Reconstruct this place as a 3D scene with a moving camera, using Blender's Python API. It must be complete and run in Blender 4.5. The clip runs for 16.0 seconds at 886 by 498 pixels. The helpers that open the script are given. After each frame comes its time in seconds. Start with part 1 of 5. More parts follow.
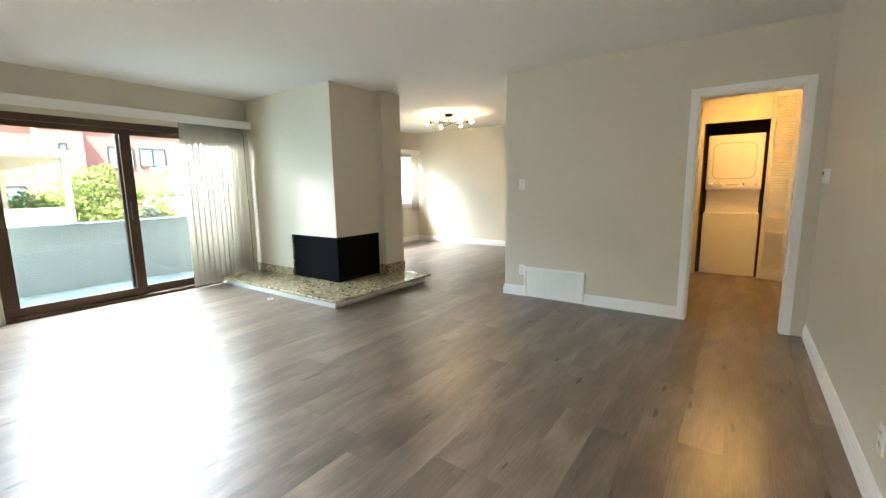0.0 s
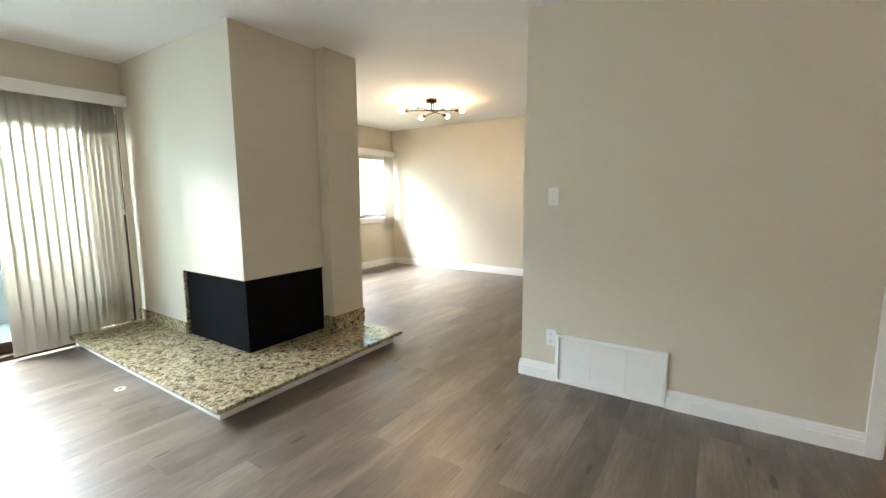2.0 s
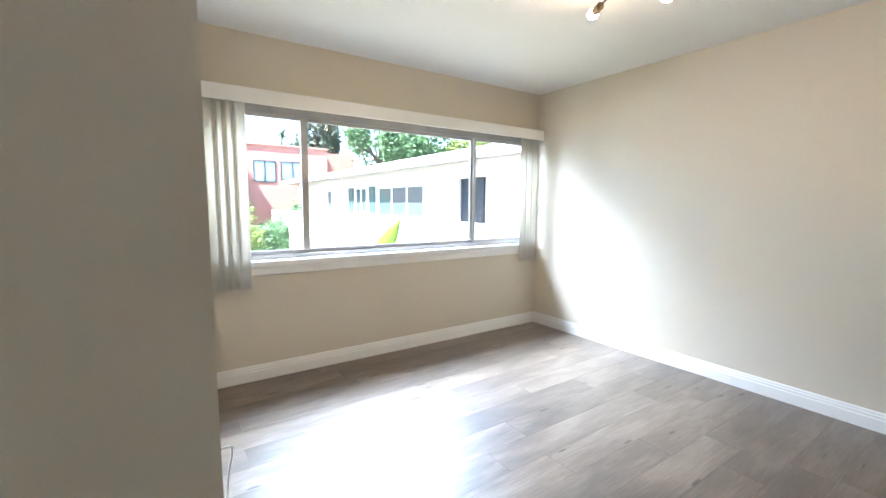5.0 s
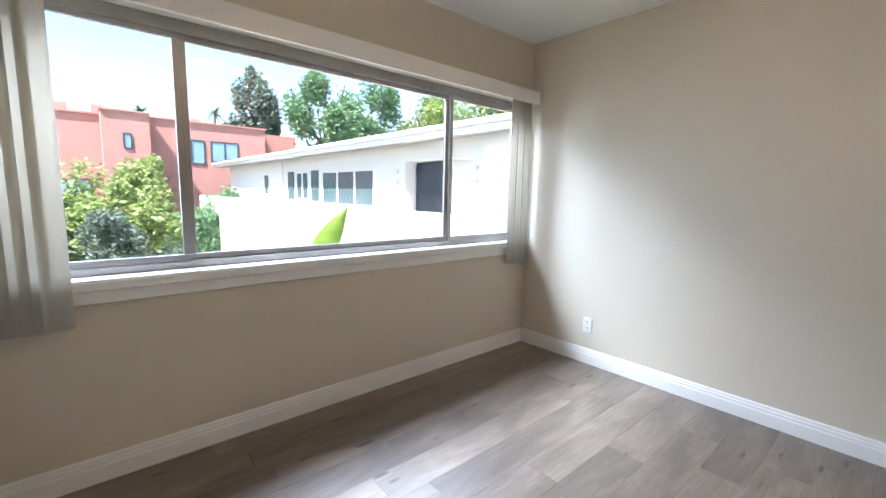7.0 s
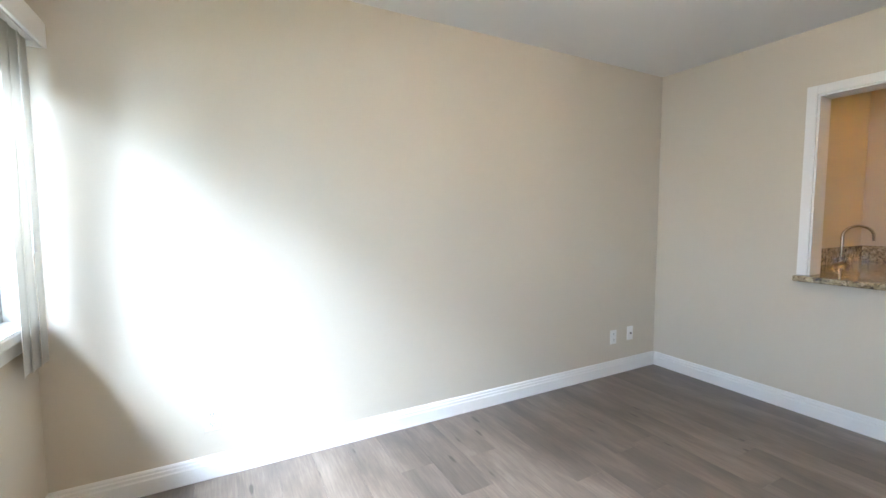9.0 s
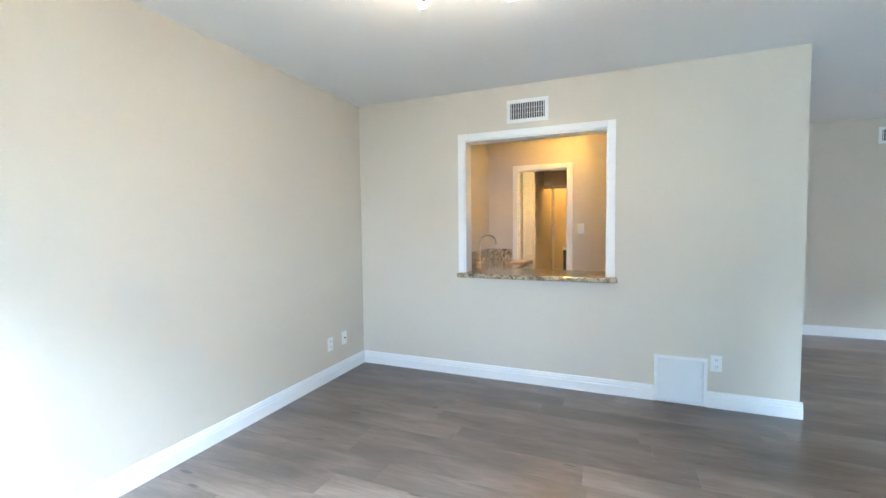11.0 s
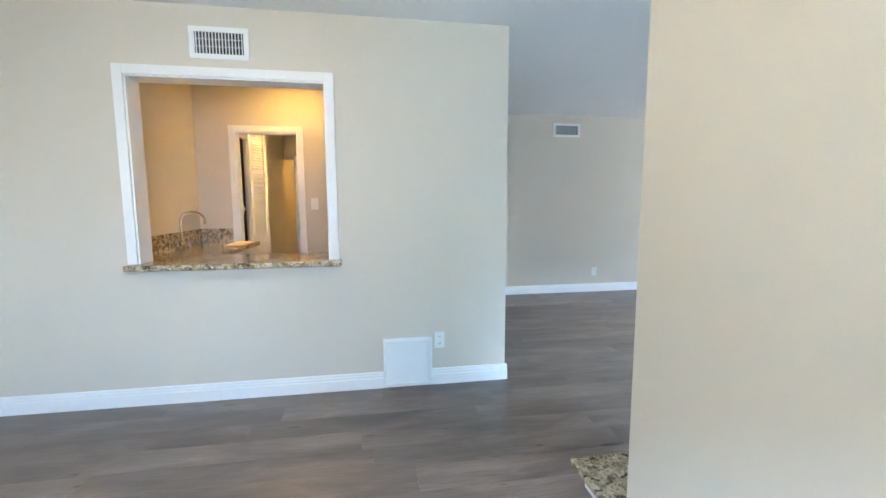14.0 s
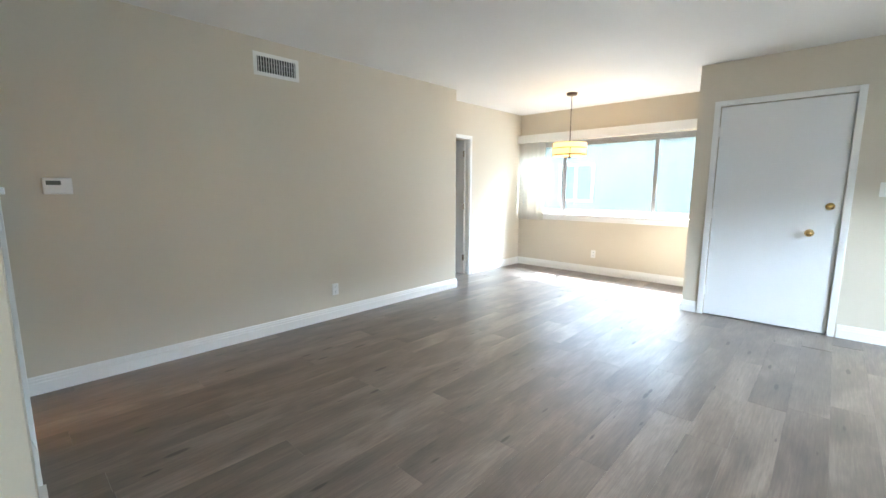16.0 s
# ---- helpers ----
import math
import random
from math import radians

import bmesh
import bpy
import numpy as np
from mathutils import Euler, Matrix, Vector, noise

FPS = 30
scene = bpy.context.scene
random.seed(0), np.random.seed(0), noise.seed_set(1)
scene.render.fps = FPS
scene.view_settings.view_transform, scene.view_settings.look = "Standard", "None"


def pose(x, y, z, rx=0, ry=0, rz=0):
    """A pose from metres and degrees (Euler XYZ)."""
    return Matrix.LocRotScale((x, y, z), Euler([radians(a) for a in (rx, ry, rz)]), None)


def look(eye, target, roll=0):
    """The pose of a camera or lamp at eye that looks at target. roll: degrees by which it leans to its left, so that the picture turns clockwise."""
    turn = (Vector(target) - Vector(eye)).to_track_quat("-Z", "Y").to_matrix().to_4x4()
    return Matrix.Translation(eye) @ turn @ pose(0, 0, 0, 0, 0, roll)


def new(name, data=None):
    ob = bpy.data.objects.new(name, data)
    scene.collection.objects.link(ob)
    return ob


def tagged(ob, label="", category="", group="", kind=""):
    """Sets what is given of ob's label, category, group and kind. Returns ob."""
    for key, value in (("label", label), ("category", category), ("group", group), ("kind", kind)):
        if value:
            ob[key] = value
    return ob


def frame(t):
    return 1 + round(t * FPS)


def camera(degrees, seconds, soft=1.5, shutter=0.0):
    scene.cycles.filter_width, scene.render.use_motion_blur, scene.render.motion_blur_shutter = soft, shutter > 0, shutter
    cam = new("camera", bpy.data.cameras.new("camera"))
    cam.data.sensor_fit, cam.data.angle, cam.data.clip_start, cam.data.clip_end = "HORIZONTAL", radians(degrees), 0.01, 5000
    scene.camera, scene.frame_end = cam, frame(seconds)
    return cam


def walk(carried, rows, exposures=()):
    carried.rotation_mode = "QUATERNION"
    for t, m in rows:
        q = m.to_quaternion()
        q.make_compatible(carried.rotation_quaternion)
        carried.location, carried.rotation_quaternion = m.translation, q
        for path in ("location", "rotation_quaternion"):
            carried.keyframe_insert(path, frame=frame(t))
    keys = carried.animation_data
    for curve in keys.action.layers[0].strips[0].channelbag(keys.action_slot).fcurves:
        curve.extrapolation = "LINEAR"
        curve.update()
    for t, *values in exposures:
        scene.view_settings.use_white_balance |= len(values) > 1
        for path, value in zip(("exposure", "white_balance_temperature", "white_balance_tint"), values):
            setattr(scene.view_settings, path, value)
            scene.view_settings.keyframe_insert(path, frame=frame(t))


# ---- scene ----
cam = camera(93.6, 16.0)
PATH = [
    (0, (-0.235, 0.253, 1.239), (-1.385, 1.863, 0.942), -0.9),
    (0.5, (-0.281, 0.365, 1.241), (-1.317, 2.052, 0.961), -0.3),
    (1, (-0.515, 0.734, 1.258), (-1.539, 2.434, 1.005), -0.1),
    (1.5, (-0.897, 1.266, 1.252), (-1.949, 2.951, 1.021), -0.1),
    (2, (-1.317, 1.845, 1.254), (-2.402, 3.506, 1.001), -0.3),
    (2.5, (-1.714, 2.451, 1.285), (-2.843, 4.077, 1.001), -0.4),
    (3, (-2.142, 3.02, 1.297), (-3.366, 4.576, 1.013), -0.5),
    (3.5, (-2.551, 3.553, 1.29), (-3.907, 5.0, 1.036), -0.2),
    (4, (-2.891, 4.013, 1.296), (-4.388, 5.322, 1.079), -0.3),
    (6.5, (-3.744, 4.931, 1.264), (-5.448, 5.946, 1.008), 0.9),
    (7, (-4.213, 5.09, 1.251), (-5.706, 6.393, 0.987), 1.2),
    (7.5, (-4.721, 5.182, 1.251), (-5.76, 6.875, 1.012), 1.1),
    (8, (-5.172, 5.302, 1.257), (-5.539, 7.257, 1.047), 0.4),
    (8.5, (-5.514, 5.45, 1.253), (-5.146, 7.409, 1.084), 0.1),
    (9, (-5.7, 5.628, 1.278), (-4.763, 7.389, 1.129), -0.2),
    (9.5, (-5.788, 5.676, 1.336), (-4.501, 7.198, 1.178), -0.3),
    (10, (-5.819, 5.712, 1.299), (-4.276, 6.978, 1.164), -0.2),
    (12.5, (-5.766, 5.567, 1.3), (-3.78, 5.752, 1.159), -1.2),
    (13, (-5.758, 5.536, 1.301), (-3.765, 5.593, 1.136), -1.0),
    (13.5, (-5.599, 5.484, 1.294), (-3.61, 5.409, 1.099), -0.5),
    (14, (-5.204, 5.428, 1.275), (-3.243, 5.107, 1.053), -0.2),
    (14.5, (-4.642, 5.311, 1.277), (-2.791, 4.593, 1.037), -0.3),
    (15, (-4.115, 5.145, 1.293), (-2.527, 3.958, 1.023), -1.3),
    (15.5, (-3.666, 4.854, 1.265), (-2.315, 3.407, 0.982), -0.6),
    (16, (-3.211, 4.516, 1.258), (-1.859, 3.071, 0.971), 0.1),
]
EXPOSURES = [(0.0, 5.5, 7100, 11), (2.0, 5.6, 7100, 13), (3.0, 5.65, 6100, 11), (3.5, 5.75, 5900, 11), (4.2, 5.7, 5900, 11), (6.3, 4.75, 6000, 17), (7.5, 4.5, 6100, 17),
             (8.5, 4.95, 6000, 15), (9.5, 5.55, 5700, 12), (12.5, 5.9, 5200, 8), (14.2, 5.9, 5200, 9), (15.0, 5.45, 5600, 9), (16.0, 5.55, 6100, 10)]
walk(cam, [(t, look(eye, target, roll)) for t, eye, target, roll in PATH],
     exposures=EXPOSURES)

# ---- world, sun ----
SUN_TO = Vector((-0.25, 0.575, -1.0)).normalized()
world = bpy.data.worlds.new("world")
scene.world = world
world.use_nodes = True
wn = world.node_tree
sky = wn.nodes.new("ShaderNodeTexSky")
sky.sky_type = "NISHITA"
sky.sun_disc = False
sky.sun_elevation = math.asin(-SUN_TO.z)
sky.sun_rotation = math.atan2(-SUN_TO.x, -SUN_TO.y)
wn.links.new(sky.outputs[0], wn.nodes["Background"].inputs[0])
wn.nodes["Background"].inputs[1].default_value = 0.05
sun_data = bpy.data.lights.new("sun", "SUN")
sun_data.energy, sun_data.angle, sun_data.color = 2.2, radians(0.53), (1.0, 0.95, 0.88)
sun = new("sun", sun_data)
sun.matrix_world = look((0, 0, 20), Vector((0, 0, 20)) + SUN_TO)


def sky_lamp(name, eye, target, wide, high, watts, tint=(0.72, 0.86, 1.0)):
    """Large soft lamp outside an opening, standing in for the sky's light."""
    d = bpy.data.lights.new(name, "AREA")
    d.shape, d.size, d.size_y, d.energy, d.color = "RECTANGLE", wide, high, watts, tint
    ob = new(name, d)
    ob.matrix_world = look(eye, target)
    return ob


sky_lamp("skylight_balcony", (-6.75, -0.25, 1.3), (0.0, 1.6, 1.1), 2.2, 2.1, 9, (0.5, 0.8, 1.0))
sky_lamp("skylight_balcony_head", (-7.28, 2.2, 2.34), (-3.2, 2.2, 0.9), 2.6, 0.32, 23)
sky_lamp("skylight_dining", (-9.0, 6.1, 4.5), (-3.0, 6.1, 0.9), 5.6, 2.2, 92)
sky_lamp("skylight_dining_side", (-9.0, 4.6, 2.0), (-4.0, 4.0, 1.4), 0.9, 2.2, 6, (0.66, 0.83, 1.0))
sky_lamp("skylight_nook", (-2.75, -2.5, 1.4), (0.4, 1.6, 1.2), 1.1, 1.7, 2)
sky_lamp("skylight_nook_head", (-0.7, -2.5, 2.85), (-0.9, 0.6, 0.2), 2.6, 0.8, 32, (0.62, 0.81, 1.0))


# ---- materials ----
def mat(name, a, b=None, rough=0.5, metal=0.0, scale=3.0, fine=60.0, bump=0.0, stretch=(1, 1, 1), contrast=(0.35, 0.65), per_object=0.0, rough_var=0.08):
    """Procedural paint, plaster, wood or metal: two scales of noise between colours a and b, fine relief."""
    m = bpy.data.materials.new(name)
    m.use_nodes = True
    n, l = m.node_tree.nodes, m.node_tree.links
    p = n["Principled BSDF"]
    p.inputs["Metallic"].default_value = metal
    b = b or tuple(c * 0.9 for c in a)
    tc = n.new("ShaderNodeTexCoord")
    mp = n.new("ShaderNodeMapping")
    mp.inputs["Scale"].default_value = stretch
    l.new(tc.outputs["Object"], mp.inputs[0])
    src = mp.outputs[0]
    if per_object:
        oi = n.new("ShaderNodeObjectInfo")
        mul = n.new("ShaderNodeMath")
        mul.operation = "MULTIPLY"
        mul.inputs[1].default_value = 53.0
        l.new(oi.outputs["Random"], mul.inputs[0])
        ad = n.new("ShaderNodeVectorMath")
        l.new(src, ad.inputs[0])
        l.new(mul.outputs[0], ad.inputs[1])
        src = ad.outputs[0]
    big = n.new("ShaderNodeTexNoise")
    big.inputs["Scale"].default_value = scale
    big.inputs["Detail"].default_value = 4
    l.new(src, big.inputs[0])
    small = n.new("ShaderNodeTexNoise")
    small.inputs["Scale"].default_value = fine
    small.inputs["Detail"].default_value = 3
    l.new(src, small.inputs[0])
    mixf = n.new("ShaderNodeMix")
    mixf.inputs[0].default_value = 0.3
    l.new(big.outputs[0], mixf.inputs[2])
    l.new(small.outputs[0], mixf.inputs[3])
    ramp = n.new("ShaderNodeValToRGB")
    ramp.color_ramp.elements[0].position, ramp.color_ramp.elements[1].position = contrast
    ramp.color_ramp.elements[0].color, ramp.color_ramp.elements[1].color = (*a, 1), (*b, 1)
    l.new(mixf.outputs[0], ramp.inputs[0])
    col = ramp.outputs[0]
    if per_object:
        hsv = n.new("ShaderNodeHueSaturation")
        mr = n.new("ShaderNodeMapRange")
        mr.inputs[3].default_value, mr.inputs[4].default_value = 1 - per_object, 1 + per_object
        l.new(oi.outputs["Random"], mr.inputs[0])
        l.new(mr.outputs[0], hsv.inputs["Value"])
        l.new(col, hsv.inputs["Color"])
        col = hsv.outputs[0]
    l.new(col, p.inputs["Base Color"])
    rr = n.new("ShaderNodeMapRange")
    rr.inputs[3].default_value, rr.inputs[4].default_value = max(0.02, rough - rough_var), min(1, rough + rough_var)
    l.new(big.outputs[0], rr.inputs[0])
    l.new(rr.outputs[0], p.inputs["Roughness"])
    if bump:
        bp = n.new("ShaderNodeBump")
        bp.inputs["Strength"].default_value = bump
        bp.inputs["Distance"].default_value = 0.002
        l.new(small.outputs[0], bp.inputs["Height"])
        l.new(bp.outputs[0], p.inputs["Normal"])
    return m


def emit(name, colour, strength):
    m = bpy.data.materials.new(name)
    m.use_nodes = True
    p = m.node_tree.nodes["Principled BSDF"]
    p.inputs["Base Color"].default_value = (0.5, 0.42, 0.26, 1)
    p.inputs["Emission Color"].default_value = (*colour, 1)
    p.inputs["Emission Strength"].default_value = strength
    return m


def glass(name, tint):
    m = bpy.data.materials.new(name)
    m.use_nodes = True
    n, l = m.node_tree.nodes, m.node_tree.links
    n.remove(n["Principled BSDF"])
    tr = n.new("ShaderNodeBsdfTransparent")
    tr.inputs[0].default_value = (*tint, 1)
    gl = n.new("ShaderNodeBsdfGlossy")
    gl.inputs["Roughness"].default_value = 0.02
    lw = n.new("ShaderNodeLayerWeight")
    lw.inputs[0].default_value = 0.5
    pw = n.new("ShaderNodeMath")
    pw.operation, pw.inputs[1].default_value = "POWER", 4.0
    l.new(lw.outputs["Facing"], pw.inputs[0])
    fr = n.new("ShaderNodeMath")
    fr.operation, fr.inputs[1].default_value, fr.inputs[2].default_value = "MULTIPLY_ADD", 0.6, 0.03
    l.new(pw.outputs[0], fr.inputs[0])
    mx = n.new("ShaderNodeMixShader")
    l.new(fr.outputs[0], mx.inputs[0])
    l.new(tr.outputs[0], mx.inputs[1])
    l.new(gl.outputs[0], mx.inputs[2])
    l.new(mx.outputs[0], n["Material Output"].inputs[0])
    return m


def granite(name):
    """Speckled polished granite: beige and brown grains with dark flecks."""
    m = bpy.data.materials.new(name)
    m.use_nodes = True
    n, l = m.node_tree.nodes, m.node_tree.links
    p = n["Principled BSDF"]
    tc = n.new("ShaderNodeTexCoord")
    warp = n.new("ShaderNodeTexNoise")
    warp.inputs["Scale"].default_value = 25
    l.new(tc.outputs["Object"], warp.inputs[0])
    add = n.new("ShaderNodeMix")
    add.data_type = "VECTOR"
    add.inputs[0].default_value = 0.06
    l.new(tc.outputs["Object"], add.inputs[4])
    l.new(warp.outputs["Color"], add.inputs[5])
    vo = n.new("ShaderNodeTexVoronoi")
    vo.inputs["Scale"].default_value = 46
    l.new(add.outputs[1], vo.inputs[0])
    ra = n.new("ShaderNodeValToRGB")
    e = ra.color_ramp.elements
    e[0].position, e[0].color = 0.08, (0.07, 0.055, 0.04, 1)
    e[1].position, e[1].color = 0.95, (0.62, 0.53, 0.38, 1)
    for pos, c in ((0.24, (0.20, 0.155, 0.10)), (0.42, (0.37, 0.30, 0.18)), (0.7, (0.48, 0.41, 0.27))):
        k = e.new(pos)
        k.color = (*c, 1)
    l.new(vo.outputs["Color"], ra.inputs[0])
    no = n.new("ShaderNodeTexNoise")
    no.inputs["Scale"].default_value = 70
    no.inputs["Detail"].default_value = 5
    l.new(tc.outputs["Object"], no.inputs[0])
    r2 = n.new("ShaderNodeValToRGB")
    r2.color_ramp.elements[0].position, r2.color_ramp.elements[0].color = 0.36, (0.42, 0.37, 0.31, 1)
    r2.color_ramp.elements[1].position, r2.color_ramp.elements[1].color = 0.5, (1, 1, 1, 1)
    l.new(no.outputs[0], r2.inputs[0])
    mu = n.new("ShaderNodeMix")
    mu.data_type, mu.blend_type = "RGBA", "MULTIPLY"
    mu.inputs[0].default_value = 1.0
    l.new(ra.outputs[0], mu.inputs[6])
    l.new(r2.outputs[0], mu.inputs[7])
    l.new(mu.outputs[2], p.inputs["Base Color"])
    p.inputs["Roughness"].default_value = 0.1
    return m


def plank_mat(name):
    """Grey-brown vinyl plank: long grain, cloudy tone, dark knots, per-plank tone."""
    m = bpy.data.materials.new(name)
    m.use_nodes = True
    n, l = m.node_tree.nodes, m.node_tree.links
    p = n["Principled BSDF"]
    tc = n.new("ShaderNodeTexCoord")
    oi = n.new("ShaderNodeObjectInfo")
    mul = n.new("ShaderNodeMath")
    mul.operation = "MULTIPLY"
    mul.inputs[1].default_value = 91.0
    l.new(oi.outputs["Random"], mul.inputs[0])
    ad = n.new("ShaderNodeVectorMath")
    l.new(tc.outputs["Object"], ad.inputs[0])
    l.new(mul.outputs[0], ad.inputs[1])

    def tex(scale, stretch, detail, rough=0.5, dist=0.0):
        mp = n.new("ShaderNodeMapping")
        mp.inputs["Scale"].default_value = stretch
        l.new(ad.outputs[0], mp.inputs[0])
        t = n.new("ShaderNodeTexNoise")
        t.inputs["Scale"].default_value, t.inputs["Detail"].default_value = scale, detail
        t.inputs["Roughness"].default_value, t.inputs["Distortion"].default_value = rough, dist
        l.new(mp.outputs[0], t.inputs[0])
        return t
    cloud = tex(2.6, (2.4, 0.7, 1), 4, 0.55, 0.5)
    grain = tex(14, (9, 0.45, 1), 6, 0.65, 0.3)
    ra = n.new("ShaderNodeValToRGB")
    e = ra.color_ramp.elements
    e[0].position, e[0].color = 0.33, (0.078, 0.059, 0.046, 1)
    e[1].position, e[1].color = 0.68, (0.26, 0.204, 0.16, 1)
    k = e.new(0.5)
    k.color = (0.150, 0.114, 0.087, 1)
    mx = n.new("ShaderNodeMix")
    mx.inputs[0].default_value = 0.36
    l.new(cloud.outputs[0], mx.inputs[2])
    l.new(grain.outputs[0], mx.inputs[3])
    l.new(mx.outputs[0], ra.inputs[0])
    # sparse dark knots, drawn out along the grain
    km = n.new("ShaderNodeMapping")
    km.inputs["Scale"].default_value = (3.4, 0.8, 0.0)
    l.new(ad.outputs[0], km.inputs[0])
    knots = n.new("ShaderNodeTexVoronoi")
    knots.inputs["Scale"].default_value = 4.2
    l.new(km.outputs[0], knots.inputs[0])
    pick = n.new("ShaderNodeSeparateColor")
    l.new(knots.outputs["Color"], pick.inputs[0])
    size = n.new("ShaderNodeMapRange")
    size.inputs[1].default_value, size.inputs[2].default_value = 0.35, 1.0
    size.inputs[3].default_value, size.inputs[4].default_value = 0.0, 0.22
    l.new(pick.outputs[0], size.inputs[0])
    wob = n.new("ShaderNodeMath")
    wob.operation, wob.inputs[1].default_value = "MULTIPLY_ADD", 0.12
    l.new(grain.outputs[0], wob.inputs[0])
    l.new(knots.outputs["Distance"], wob.inputs[2])
    kd = n.new("ShaderNodeMath")
    kd.operation = "SUBTRACT"
    l.new(wob.outputs[0], kd.inputs[0])
    l.new(size.outputs[0], kd.inputs[1])
    kr = n.new("ShaderNodeValToRGB")
    kr.color_ramp.elements[0].position, kr.color_ramp.elements[0].color = 0.0, (0.34, 0.29, 0.26, 1)
    kr.color_ramp.elements[1].position, kr.color_ramp.elements[1].color = 0.06, (1, 1, 1, 1)
    l.new(kd.outputs[0], kr.inputs[0])
    mu = n.new("ShaderNodeMix")
    mu.data_type, mu.blend_type = "RGBA", "MULTIPLY"
    mu.inputs[0].default_value = 1.0
    l.new(ra.outputs[0], mu.inputs[6])
    l.new(kr.outputs[0], mu.inputs[7])
    hsv = n.new("ShaderNodeHueSaturation")
    mr = n.new("ShaderNodeMapRange")
    mr.inputs[3].default_value, mr.inputs[4].default_value = 0.77, 1.24
    l.new(oi.outputs["Random"], mr.inputs[0])
    l.new(mr.outputs[0], hsv.inputs["Value"])
    l.new(mu.outputs[2], hsv.inputs["Color"])
    l.new(hsv.outputs[0], p.inputs["Base Color"])
    rr = n.new("ShaderNodeMapRange")
    rr.inputs[3].default_value, rr.inputs[4].default_value = 0.29, 0.37
    p.inputs["Specular IOR Level"].default_value = 1.0
    l.new(cloud.outputs[0], rr.inputs[0])
    l.new(rr.outputs[0], p.inputs["Roughness"])
    bp = n.new("ShaderNodeBump")
    bp.inputs["Strength"].default_value, bp.inputs["Distance"].default_value = 0.05, 0.001
    l.new(grain.outputs[0], bp.inputs["Height"])
    l.new(bp.outputs[0], p.inputs["Normal"])
    return m


PAINT = mat("greige wall paint", (0.635, 0.572, 0.462), (0.605, 0.543, 0.435), 0.55, scale=0.8, fine=220, bump=0.15)
CEIL = mat("white ceiling paint", (0.78, 0.77, 0.74), (0.74, 0.73, 0.70), 0.7, scale=0.9, fine=180, bump=0.25)
TRIM = mat("white trim paint", (0.82, 0.81, 0.78), (0.78, 0.77, 0.74), 0.32, scale=2, fine=90, bump=0.05)
DOORW = mat("white door paint", (0.78, 0.78, 0.77), (0.74, 0.74, 0.73), 0.38, scale=1.5, fine=120, bump=0.08)
BRONZE = mat("bronze anodised frame", (0.10, 0.058, 0.036), (0.07, 0.04, 0.026), 0.35, 0.4, scale=4, fine=150)
ALUM = mat("aged aluminium frame", (0.44, 0.42, 0.40), (0.34, 0.32, 0.30), 0.4, 0.6, scale=4, fine=150)
GLASS = glass("window glass", (0.63, 0.645, 0.64))
GRANITE = granite("polished granite")
PLANK = plank_mat("grey-brown plank")
SUBFLOOR = mat("dark joint", (0.08, 0.065, 0.055), rough=0.8)
BLACK = mat("black firebox steel", (0.004, 0.004, 0.005), (0.006, 0.006, 0.007), 0.95, scale=6)
BLACK.node_tree.nodes["Principled BSDF"].inputs["Specular IOR Level"].default_value = 0.08
VANE = mat("ivory vinyl vane", (0.80, 0.77, 0.70), (0.75, 0.72, 0.64), 0.5, scale=1, fine=25, stretch=(14, 14, 0.6), bump=0.2)


def let_through(m, share):
    """Makes a thin vane or leaf pass part of the light that falls on its other side."""
    n, l = m.node_tree.nodes, m.node_tree.links
    p = n["Principled BSDF"]
    tl = n.new("ShaderNodeBsdfTranslucent")
    l.new(p.inputs["Base Color"].links[0].from_socket, tl.inputs[0])
    mx = n.new("ShaderNodeMixShader")
    mx.inputs[0].default_value = share
    l.new(p.outputs[0], mx.inputs[1])
    l.new(tl.outputs[0], mx.inputs[2])
    l.new(mx.outputs[0], n["Material Output"].inputs[0])


let_through(VANE, 0.35)
PLATE = mat("white plastic plate", (0.82, 0.81, 0.78), (0.79, 0.78, 0.75), 0.3, scale=5)
SLOT = mat("dark slot", (0.03, 0.03, 0.03), rough=0.6)
DUCT = mat("grey duct inside", (0.20, 0.20, 0.19), rough=0.7)
BRASS = mat("polished brass", (0.75, 0.52, 0.2), (0.65, 0.43, 0.16), 0.2, 0.95, scale=8)
NICKEL = mat("brushed nickel", (0.62, 0.6, 0.56), (0.5, 0.48, 0.45), 0.25, 0.95, scale=8)
DARKBRZ = mat("oil-rubbed bronze", (0.05, 0.035, 0.028), (0.035, 0.025, 0.02), 0.4, 0.7, scale=8)
SOCKET = mat("antique brass socket", (0.28, 0.19, 0.1), (0.2, 0.13, 0.07), 0.35, 0.85, scale=8)
BULB = emit("lit bulb", (1.0, 0.74, 0.44), 3.4)
CANLENS = emit("lit amber downlight lens", (1.0, 0.50, 0.08), 5.0)
HALLLENS = emit("lit golden downlight lens", (1.0, 0.56, 0.17), 14.0)
SHADE = emit("lit fabric shade", (1.0, 0.56, 0.15), 0.07)
APPL = mat("white enamel appliance", (0.8, 0.78, 0.72), (0.76, 0.74, 0.68), 0.3, scale=2)
APPL2 = mat("grey appliance seam", (0.3, 0.29, 0.27), rough=0.5)
# near-black: the closet's inner shade is put into the wall colour
CLOSET = mat("shade-dark closet wall", (0.035, 0.025, 0.025), (0.025, 0.018, 0.018), 0.7, scale=3)
LOUVRE = mat("cream louvre paint", (0.76, 0.72, 0.62), (0.72, 0.68, 0.58), 0.4, scale=2, fine=80)
